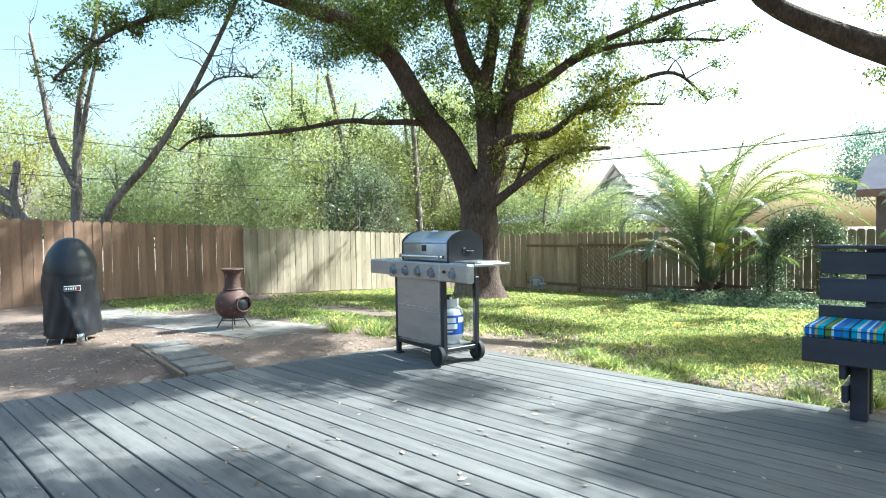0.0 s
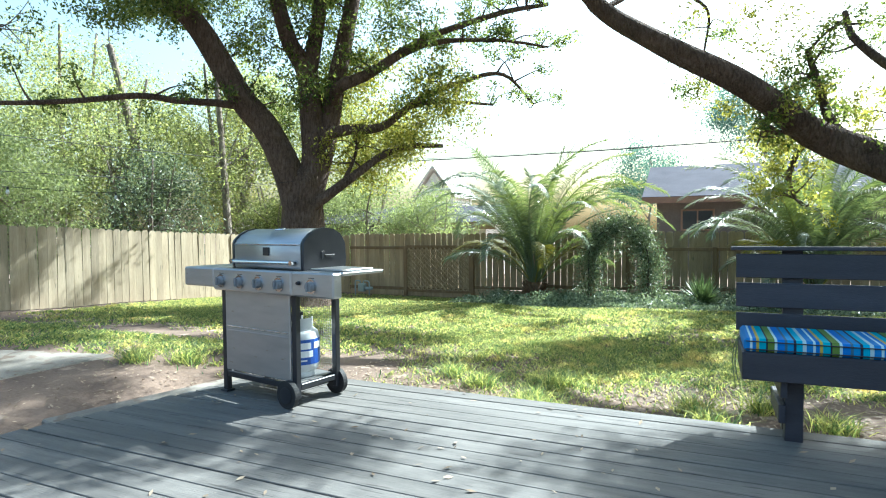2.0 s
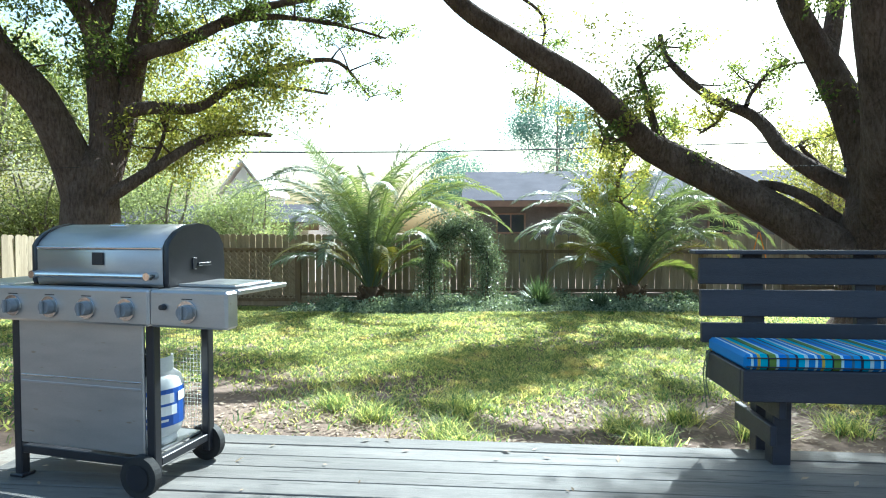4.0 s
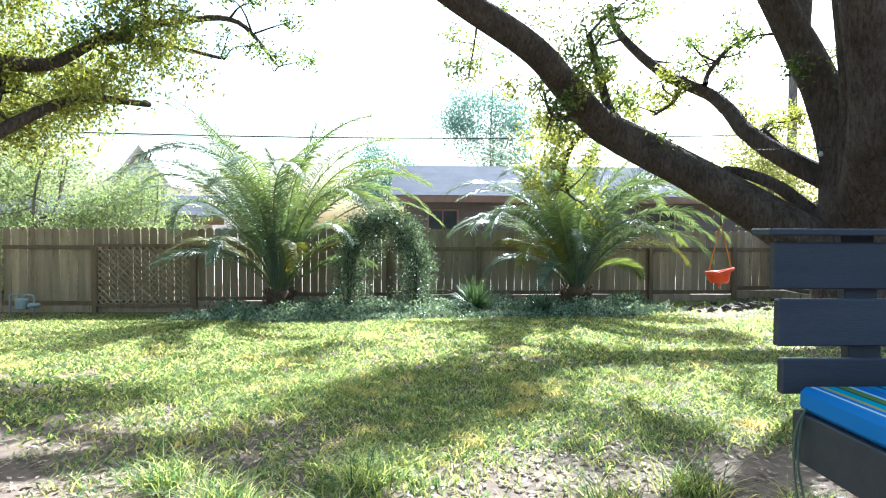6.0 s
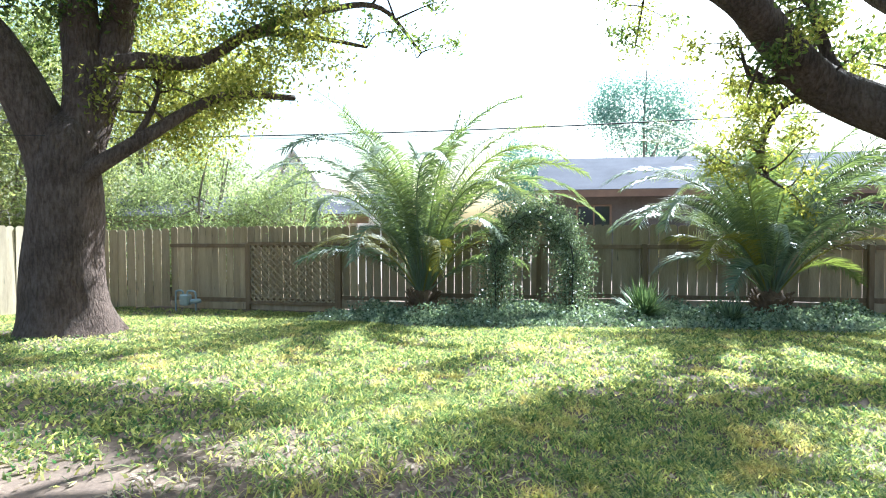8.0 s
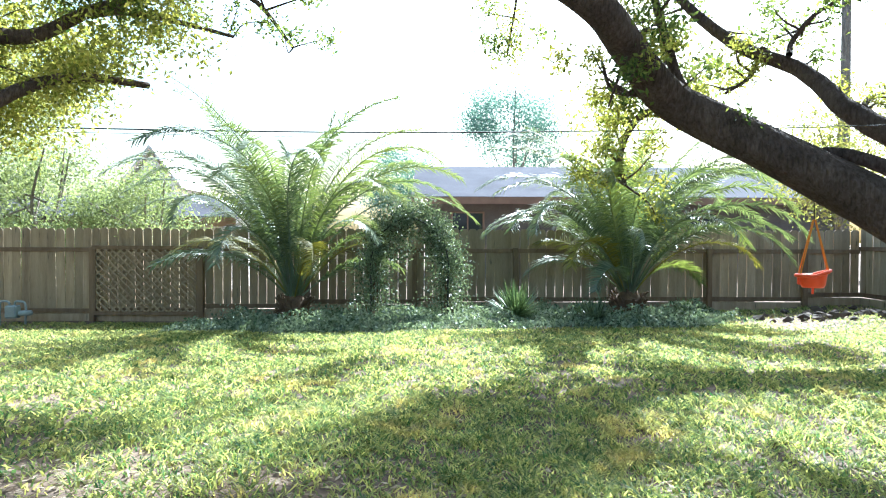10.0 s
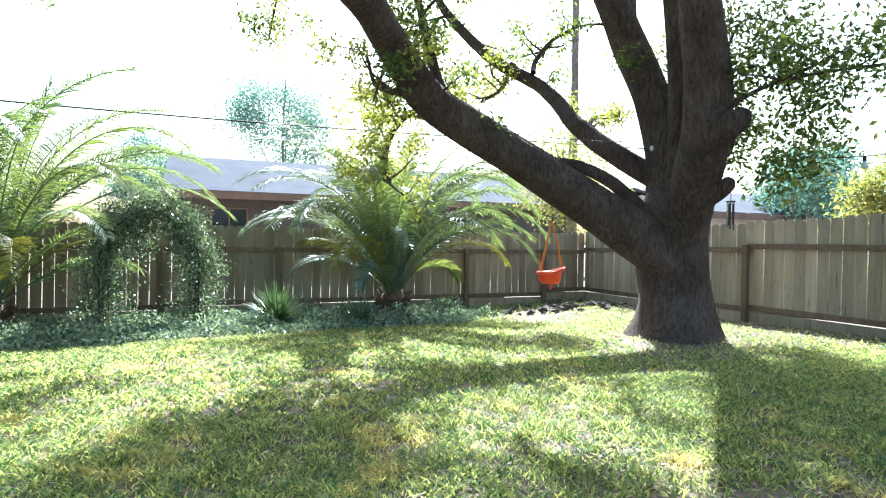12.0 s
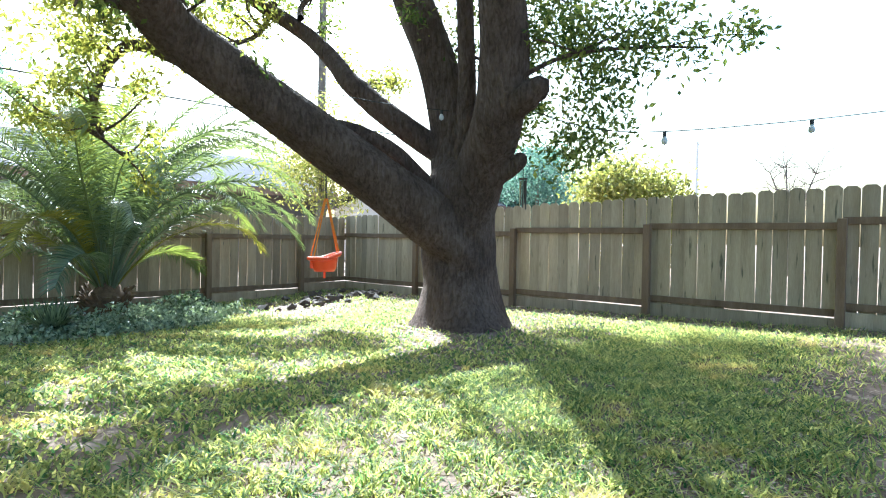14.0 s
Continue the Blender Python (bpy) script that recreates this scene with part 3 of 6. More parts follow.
for x, y in ((0.0, 0.0), (0.0, GD - 0.05)):
    grill_part("foot", a_box(x - 0.02, x + 0.07, y - 0.015, y + 0.065, 0.0, 0.018, 0.004), "black")

tank = thing("propane_tank", "off-white propane cylinder with a blue label inside the grill cart", "gas bottle", pose(-4.50, 3.84, DECK_Z, 0, 0, -10) @ pose(0.735, 0.215, 0.197) @ Matrix.Scale(1.10, 4))
bm = lathe(bmesh.new(), [(0.0, 0.03), (0.10, 0.03), (0.135, 0.05), (0.15, 0.09), (0.152, 0.28), (0.14, 0.33), (0.10, 0.365), (0.04, 0.38), (0.0, 0.382)], 32)
part("cylinder", bm, M["tank"], tank)
bm = lathe(bmesh.new(), [(0.112, 0.0), (0.118, 0.0), (0.118, 0.055), (0.112, 0.055)], 28)
part("foot_ring", bm, M["tank"], tank)
for a0, a1 in ((-60, 60), (120, 240)):
    collar = bmesh.new()
    rows = [Vector((0.10 * math.cos(radians(a)), 0.10 * math.sin(radians(a)), 0)) for a in np.linspace(a0, a1, 13)]
    for k, (p, q) in enumerate(zip(rows, rows[1:])):
        box(collar, 0, (q - p).length + 0.002, -0.003, 0.003, 0.35, 0.435, 0, Matrix.Translation(p) @ Matrix.Rotation(math.atan2(q.y - p.y, q.x - p.x), 4, 'Z'))
    part("collar", collar, M["tank"], tank)
val = bmesh.new()
rod(val, (0, 0, 0.38), (0, 0, 0.45), 0.018)
rod(val, (0, 0, 0.452), (0, 0, 0.475), 0.034, n=14)
rod(val, (0, 0, 0.42), (-0.07, -0.03, 0.42), 0.016)
part("valve", val, M["black"], tank)


def band(r, a0, a1, z0, z1, n=16, wave=0.0):
    bm = bmesh.new()
    rows = []
    for i, a in enumerate(np.linspace(a0, a1, n)):
        c, s = math.cos(radians(a)), math.sin(radians(a))
        dz = wave * (i / (n - 1))
        rows.append([bm.verts.new((rr * c, rr * s, z)) for rr, z in ((r, z0 - dz), (r + 0.0015, z0 - dz), (r + 0.0015, z1), (r, z1))])
    for p, q in zip(rows, rows[1:]):
        for k in range(4):
            bm.faces.new((p[k], q[k], q[(k + 1) % 4], p[(k + 1) % 4]))
    bmesh.ops.recalc_face_normals(bm, faces=bm.faces[:])
    return bm


part("label", band(0.1525, -150, 60, 0.10, 0.285), M["tank_blue"], tank, "blue printed label")
for z0, z1, a0, a1 in ((0.215, 0.262, -72, -8), (0.155, 0.202, -84, -2), (0.125, 0.137, -60, -20), (0.215, 0.262, 2, 40)):
    part("lettering_bar", band(0.1545, a0, a1, z0, z1, 8), M["white"], tank)
hose_path = spline([(-0.05, -0.03, 0.42), (-0.02, -0.13, 0.34), (0.06, -0.15, 0.34), (0.10, -0.14, 0.41), (0.06, -0.13, 0.48), (-0.02, -0.13, 0.50), (-0.05, -0.13, 0.57), (0.04, -0.14, 0.63), (0.14, -0.17, 0.69), (0.20, -0.20, 0.72)], 6)
v, f = tube(hose_path, np.full(len(hose_path), 0.010), 8)
hang("hose", quick_mesh("hose", v, f, True), M["rubber"], tank)

# ---- bench ----
bench = thing("deck_bench", "dark painted wooden bench with slatted back on the deck edge", "bench", pose(0, 0, DECK_Z - 0.012))
BX0, BX1 = -0.44, 2.33


def bench_part(name, *b, rot=None, label=""):
    return part(name, a_box(*b, 0.005), M["bench"], bench, label)


bench_part("front_board", BX0, BX1, 4.15, 4.19, 0.44, 0.615)
bench_part("end_board", BX0, BX0 + 0.04, 4.192, 4.72, 0.44, 0.615)
bench_part("end_board", BX1 - 0.04, BX1, 4.192, 4.72, 0.44, 0.615)
for k in range(4):
    bench_part("seat_slat", BX0 + 0.042, BX1 - 0.042, 4.195 + k * 0.132, 4.195 + k * 0.132 + 0.126, 0.585, 0.613)
for z0, z1, y in ((0.655, 0.785, 4.765), (0.825, 1.0, 4.795), (1.035, 1.21, 4.825)):
    bench_part("back_slat", BX0 - 0.01, BX1, y, y + 0.036, z0, z1)
bench_part("top_cap", BX0 - 0.045, BX1 + 0.02, 4.80, 4.93, 1.235, 1.262)
for x in (-0.15, 0.56, 1.26, 1.96):
    bm = bmesh.new()
    m = Matrix.Translation((x, 4.80, 0.45)) @ Matrix.Rotation(radians(-6.5), 4, 'X')
    box(bm, 0, 0.13, 0.0, 0.045, 0.0, 0.80, 0.005, m)
    part("back_upright", bm, M["bench"], bench)
for x in (-0.18, 0.86, 1.90):
    bench_part("front_post", x, x + 0.105, 4.36, 4.46, 0.0, 0.438)
    bench_part("rear_post", x + 0.01, x + 0.10, 4.60, 4.69, -0.27, 0.438)
    bench_part("cross_brace", x - 0.042, x - 0.002, 4.30, 4.80, 0.14, 0.26)
    bench_part("seat_beam", x - 0.042, x - 0.002, 4.20, 4.70, 0.33, 0.436)
cush = bpy.data.materials.new("striped_cushion_cloth")
cush.use_nodes = True
cn, cl = cush.node_tree.nodes, cush.node_tree.links
cco = cn.new("ShaderNodeTexCoord")
csep = cn.new("ShaderNodeSeparateXYZ")
cl.new(cco.outputs["Object"], csep.inputs[0])
cmod = cn.new("ShaderNodeMath")
cmod.operation = 'MULTIPLY'
cmod.inputs[1].default_value = 1 / 0.34
cfr = cn.new("ShaderNodeMath")
cfr.operation = 'FRACT'
cl.new(csep.outputs[0], cmod.inputs[0])
cl.new(cmod.outputs[0], cfr.inputs[0])
cramp = cn.new("ShaderNodeValToRGB")
cramp.color_ramp.interpolation = 'CONSTANT'
STRIPES = [(0.0, (0.03, 0.19, 0.52)), (0.10, (0.55, 0.70, 0.72)), (0.14, (0.02, 0.16, 0.52)), (0.20, (0.50, 0.36, 0.05)), (0.25, (0.02, 0.34, 0.46)), (0.36, (0.01, 0.015, 0.03)), (0.39, (0.12, 0.20, 0.03)), (0.50, (0.50, 0.66, 0.70)), (0.54, (0.02, 0.16, 0.55)), (0.66, (0.05, 0.13, 0.20)), (0.70, (0.03, 0.24, 0.55)), (0.80, (0.01, 0.02, 0.05)), (0.84, (0.03, 0.36, 0.55)), (0.94, (0.45, 0.58, 0.62))]
els = cramp.color_ramp.elements
els[0].position, els[0].color = STRIPES[0][0], (*STRIPES[0][1], 1)
els[1].position, els[1].color = STRIPES[1][0], (*STRIPES[1][1], 1)
for p, c in STRIPES[2:]:
    e = els.new(p)
    e.color = (*c, 1)
cl.new(cfr.outputs[0], cramp.inputs[0])
cl.new(cramp.outputs[0], cn["Principled BSDF"].inputs["Base Color"])
cn["Principled BSDF"].inputs["Roughness"].default_value = 0.85
cno = cn.new("ShaderNodeTexNoise")
cno.inputs["Scale"].default_value = 300
cbp = cn.new("ShaderNodeBump")
cbp.inputs["Strength"].default_value = 0.2
cl.new(cco.outputs["Object"], cno.inputs["Vector"])
cl.new(cno.outputs["Fac"], cbp.inputs["Height"])
cl.new(cbp.outputs[0], cn["Principled BSDF"].inputs["Normal"])
cushion = thing("bench_cushion", "blue, green and yellow striped seat cushion on the bench", "cushion", pose(BX0 + 0.01, 4.16, DECK_Z + 0.605))
bm = a_box(0, BX1 - BX0 - 0.02, 0, 0.55, 0.0, 0.085, 0.018)
part("pad", bm, cush, cushion)
for z in (0.018, 0.068):
    v, f = tube(spline([(0.01, -0.003, z), (1.3, -0.005, z), (BX1 - BX0 - 0.03, -0.003, z)], 4), np.full(9, 0.004), 6)
    hang("piping", quick_mesh("piping", v, f, True), M["cable"], cushion)
for k, (dx, zz) in enumerate(((-0.02, -0.30), (-0.035, -0.36))):
    pth = spline([(0.0, 0.50, 0.02), (dx, 0.50, -0.06), (dx - 0.01, 0.49, -0.18), (dx + 0.01, 0.48, zz)], 5)
    v, f = tube(pth, np.full(len(pth), 0.004), 6)
    hang("tie", quick_mesh("tie", v, f, True), M["vine_leaf"], cushion, "dark green tie cord")

# ---- covered smoker and chimenea ----
smoker = thing("covered_smoker", "tall smoker under a wrinkled black vinyl cover", "smoker", pose(-9.15, 1.72, gz(-9.15, 1.72) + 0.01) @ Matrix.Diagonal((1, 1, 1.07, 1)))
rows = [(0.325, 0.07), (0.35, 0.10), (0.345, 0.35), (0.34, 0.65), (0.345, 0.88), (0.33, 1.02), (0.285, 1.17), (0.205, 1.29), (0.12, 1.365), (0.0, 1.39)]
prof_s = spline([(r, 0, z) for r, z in rows], 6)
bm = bmesh.new()
rings = []
NS = 96
for r, _, z in prof_s:
    ring = []
    for i in range(NS):
        a = 2 * math.pi * i / NS
        low = max(0.0, 1 - z / 1.05)
        k = 1 + low * 0.07 * math.sin(5 * a + 5 * z) + 0.035 * low * math.sin(11 * a - 7 * z) + 0.012 * math.sin(3 * a + 9 * z) * (0.3 < z < 1.1)
        k -= 0.02 * math.exp(-((z - 0.93 + 0.07 * math.cos(a + 0.3)) / 0.022) ** 2)
        for fold, turn, lean_ in ((0.05, -0.9, 1.1), (0.045, 0.2, -0.8), (0.04, 1.6, 0.9), (0.045, 3.0, -1.0), (0.04, 4.4, 0.8)):
            da = (a - turn - lean_ * (0.9 - z) + math.pi) % (2 * math.pi) - math.pi
            k += fold * math.exp(-(da / 0.13) ** 2) * min(1.0, max(0.0, (0.95 - z) * 4)) - 0.6 * fold * math.exp(-((da - 0.26) / 0.13) ** 2) * min(1.0, max(0.0, (0.95 - z) * 4))
        ring.append(bm.verts.new((max(r, 0.001) * k * math.cos(a), max(r, 0.001) * k * math.sin(a), z)))
    rings.append(ring)
for a, b in zip(rings, rings[1:]):
    for i in range(NS):
        bm.faces.new((a[i], a[(i + 1) % NS], b[(i + 1) % NS], b[i])).smooth = True
part("cover", bm, M["cover"], smoker)
for a in (20, 140, 260, 320):
    c, s_ = math.cos(radians(a)), math.sin(radians(a))
    part("leg", a_rod((0.24 * c, 0.24 * s_, 0.20), (0.31 * c, 0.31 * s_, -0.01), 0.013), M["chrome"], smoker)
face = math.atan2(-0.687 - 1.72, 0.607 + 9.15)
tagm = Matrix.Rotation(face + radians(2), 4, 'Z') @ Matrix.Translation((0.352, 0.0, 0.72)) @ Matrix.Rotation(radians(3), 4, 'Y') @ Matrix.Scale(0.8, 4)
bm = bmesh.new()
box(bm, -0.02, 0.006, -0.125, 0.125, -0.042, 0.042, 0.002, tagm)
patch = part("badge", bm, M["white"], smoker, "white and black badge patch")
bm = bmesh.new()
box(bm, 0.0065, 0.009, -0.115, 0.115, -0.034, 0.034, 0, tagm)
part("badge_field", bm, M["black"], patch)
for y in (-0.09, -0.055, -0.02, 0.015, 0.05):
    bm = bmesh.new()
    box(bm, 0.0095, 0.011, y - 0.011, y + 0.011, -0.018, 0.018, 0, tagm)
    part("lettering_bar", bm, M["white"], patch)
bm = bmesh.new()
box(bm, 0.0095, 0.011, 0.078, 0.104, -0.02, 0.02, 0, tagm)
part("logo_mark", bm, M["red"], patch)

can = thing("drip_can", "small silver can on the ground beside the smoker", "can", pose(-8.62, 1.68, gz(-8.62, 1.68) + 0.012))
part("body", lathe(bmesh.new(), [(0.0, 0), (0.045, 0), (0.048, 0.005), (0.048, 0.14), (0.045, 0.145), (0.0, 0.145)], 18), M["chrome"], can)

chim = thing("chimenea", "brown cast-iron chimenea on a small wire stand", "chimenea", pose(-8.15, 3.68, -0.034, 0, 0, 14) @ Matrix.Scale(0.95, 4))
bm = bmesh.new()
lathe(bm, [(0.10, 0.16), (0.20, 0.20), (0.27, 0.30), (0.285, 0.40), (0.265, 0.50), (0.20, 0.585), (0.145, 0.625), (0.135, 0.65), (0.125, 0.72), (0.12, 0.82), (0.135, 0.91), (0.17, 0.965), (0.172, 0.985), (0.155, 0.985), (0.115, 0.90)], 36)
mouth = [f for f in bm.faces if f.calc_center_median().x > 0.13 and 0.29 < f.calc_center_median().z < 0.52 and abs(f.calc_center_median().y) < 0.15]
bmesh.ops.delete(bm, geom=mouth, context='FACES')
part("body", bm, M["cast"], chim)
part("inner_wall", lathe(bmesh.new(), [(0.0, 0.20), (0.18, 0.22), (0.25, 0.31), (0.262, 0.40), (0.245, 0.49), (0.18, 0.57), (0.05, 0.60)], 28), M["black"], chim)
ringp = [(0.285 * math.cos(a) * 0.0 + 0.265, 0.155 * math.cos(a), 0.405 + 0.125 * math.sin(a)) for a in np.linspace(0, 2 * math.pi, 25)]
v, f = tube(np.array(ringp), np.full(25, 0.016), 8)
hang("mouth_rim", quick_mesh("mouth_rim", v, f, True), M["cast"], chim)
for z, r in ((0.645, 0.146), (0.972, 0.176)):
    ringp = np.array([(r * math.cos(a), r * math.sin(a), z) for a in np.linspace(0, 2 * math.pi, 33)])
    v, f = tube(ringp, np.full(33, 0.011), 8)
    hang("collar_ring", quick_mesh("collar_ring", v, f, True), M["cast"], chim)
for a in (45, 135, 225, 315):
    c, s_ = math.cos(radians(a)), math.sin(radians(a))
    part("leg", a_rod((0.15 * c, 0.15 * s_, 0.20), (0.26 * c, 0.26 * s_, 0.0), 0.010), M["cable"], chim)
ringp = np.array([(0.19 * math.cos(a), 0.19 * math.sin(a), 0.14) for a in np.linspace(0, 2 * math.pi, 25)])
v, f = tube(ringp, np.full(25, 0.008), 6)
hang("stand_ring", quick_mesh("stand_ring", v, f, True), M["cable"], chim)


# ---- oaks ----
def limb(pts, r0, r1, rng, n=12, per=7, flare=0.0, lumps=0.07):
    p = spline(pts, per)
    s = np.linspace(0, 1, len(p))
    r = r0 + (r1 - r0) * s ** 0.85
    if flare:
        r = r * (1 + flare * np.exp(-s * 5.5))
    if r1 > 0.055:
        d = (p[-1] - p[-2]) / (np.linalg.norm(p[-1] - p[-2]) + 1e-9)
        p = np.vstack([p, p[-1] + d * r1 * 0.45, p[-1] + d * r1 * 0.72])
        r = np.concatenate([r, [r1 * 0.82, r1 * 0.5]])
    p = p + rng.normal(0, 0.05, p.shape) * (r[:, None] * 0.5) * (r[:, None] < 0.16)
    return tube(p, r, n, lumps, rng), p, r


def tree(name, label, at, limbs, bark, leaf_sets, seed, category="tree"):
    """limbs: (points, first radius, last radius, flare, twigs, leaf set). Twigs sprout along the outer part of a limb and carry leaf clumps."""
    rng = np.random.default_rng(seed)
    t = thing(name, label, category, pose(*at))
    off = np.array(at, dtype=float)
    wood, ends = [], [[] for _ in leaf_sets]
    for pts, r0, r1, flare, twigs, which in limbs:
        piece, p, r = limb(pts, r0, r1, rng, 22 if r0 > 0.3 else 12 if r0 > 0.1 else 8, 9 if r0 > 0.3 else 6, flare)
        wood.append(piece)
        for _ in range(twigs):
            k = int(rng.integers(len(p) // 3, len(p)))
            d = rng.normal(0, 1, 3)
            d[2] = abs(d[2]) * 0.8 - 0.15
            d /= np.linalg.norm(d)
            ln = rng.uniform(0.35, 0.95)
            mid = p[k] + d * ln * 0.5 + rng.normal(0, 0.08, 3)
            end = p[k] + d * ln + np.array([0, 0, rng.uniform(-0.15, 0.2)])
            wood.append(tube(spline([p[k], mid, end], 3), np.linspace(min(0.03, r[k] * 0.6), 0.006, 7), 5))
            ends[which] += [end, p[k] + d * ln * 0.82 + rng.normal(0, 0.10, 3)]
    v, f = join(wood)
    me = quick_mesh("trunk", v - off, f, True)
    hang("trunk", me, bark, t)
    for pts, (mat, per, spread, size, extra, more) in zip(ends, leaf_sets):
        c = [clumps(q, k, sp, rng) for q, k, sp in ((pts, int(per * 1.3), spread * 0.6), (extra, more, spread)) if len(q)]
        if c:
            v, f = leaves(np.vstack(c), size, rng)
            hang("crown", quick_mesh("crown", v - off, f), mat, t)
    return t


# noise offset searched for, so the crowns' shade falls on chosen ground
SHADE_OFFSET = Vector((147.63, -212.28, 31.24))


# crowns are cut open so sun lands on these spots of ground: x, y, half width, half depth, turn
SUN_SPOTS = [(-1.2, 10.9, 2.0, 1.25, 0), (1.4, 9.1, 2.5, 0.75, 20), (1.9, 7.7, 0.55, 0.3, -20), (1.0, 7.2, 0.7, 0.32, -10), (-4.4, 10.9, 1.0, 1.0, 0),
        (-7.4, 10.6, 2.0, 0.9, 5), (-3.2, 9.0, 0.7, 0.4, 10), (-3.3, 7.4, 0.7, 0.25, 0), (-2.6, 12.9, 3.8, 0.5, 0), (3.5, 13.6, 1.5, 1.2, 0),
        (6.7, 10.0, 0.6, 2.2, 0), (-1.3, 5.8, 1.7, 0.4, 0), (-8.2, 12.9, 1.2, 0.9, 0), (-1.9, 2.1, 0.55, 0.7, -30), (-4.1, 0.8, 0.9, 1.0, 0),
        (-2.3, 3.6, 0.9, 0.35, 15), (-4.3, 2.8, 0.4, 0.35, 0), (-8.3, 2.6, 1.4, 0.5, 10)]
# crowns are thickened to throw shade on these spots
SHADE_SPOTS = [(3.9, 7.3, 2.0, 1.5, 0), (-1.8, 8.0, 2.6, 0.5, 5), (-5.6, 7.6, 2.2, 0.8, 0), (0.6, 3.0, 1.3, 1.6, 0), (-2.8, 0.3, 0.7, 0.7, 0), (-6.6, 6.0, 1.7, 1.0, 0), (-5.2, 3.0, 0.5, 0.8, 0), (-6.6, 3.2, 1.0, 0.8, 0)]


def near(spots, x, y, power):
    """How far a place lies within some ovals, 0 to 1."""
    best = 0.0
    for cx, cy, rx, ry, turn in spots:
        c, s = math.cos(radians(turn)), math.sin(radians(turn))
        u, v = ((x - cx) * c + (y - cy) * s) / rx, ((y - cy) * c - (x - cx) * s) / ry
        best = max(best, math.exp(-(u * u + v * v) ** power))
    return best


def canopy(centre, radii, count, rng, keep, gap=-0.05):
    """Places of leaf clumps through a crown, uneven, with gaps cut to light chosen ground."""
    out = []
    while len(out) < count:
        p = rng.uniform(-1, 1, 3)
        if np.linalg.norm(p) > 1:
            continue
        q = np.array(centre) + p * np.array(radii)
        # gaps follow the sun's slant, cut so chosen ground is lit or shaded
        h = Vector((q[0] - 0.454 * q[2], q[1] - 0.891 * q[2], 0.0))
        leafy = noise.noise(h * 0.5 + SHADE_OFFSET) + 0.5 * noise.noise(h * 1.2 + SHADE_OFFSET)
        leafy += 0.8 * near(SHADE_SPOTS, h.x - 0.136, h.y - 0.267, 1) - 2.0 * near(SUN_SPOTS, h.x - 0.136, h.y - 0.267, 2)
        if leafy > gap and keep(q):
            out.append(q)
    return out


rng = np.random.default_rng(11)
O1 = (-9.7, 11.6, -0.5)
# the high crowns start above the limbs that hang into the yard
# most high clumps are out of view, added to shade yard and fence
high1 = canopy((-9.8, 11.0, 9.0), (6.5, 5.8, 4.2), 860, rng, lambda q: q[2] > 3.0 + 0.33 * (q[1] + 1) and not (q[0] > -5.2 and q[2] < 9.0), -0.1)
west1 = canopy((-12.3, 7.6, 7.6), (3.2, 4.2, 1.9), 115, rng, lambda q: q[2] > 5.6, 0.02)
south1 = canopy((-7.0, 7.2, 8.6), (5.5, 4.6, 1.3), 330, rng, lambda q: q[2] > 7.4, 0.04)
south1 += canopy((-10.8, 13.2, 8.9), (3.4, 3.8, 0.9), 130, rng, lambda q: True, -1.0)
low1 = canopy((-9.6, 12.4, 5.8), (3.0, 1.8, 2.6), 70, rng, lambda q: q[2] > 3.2)
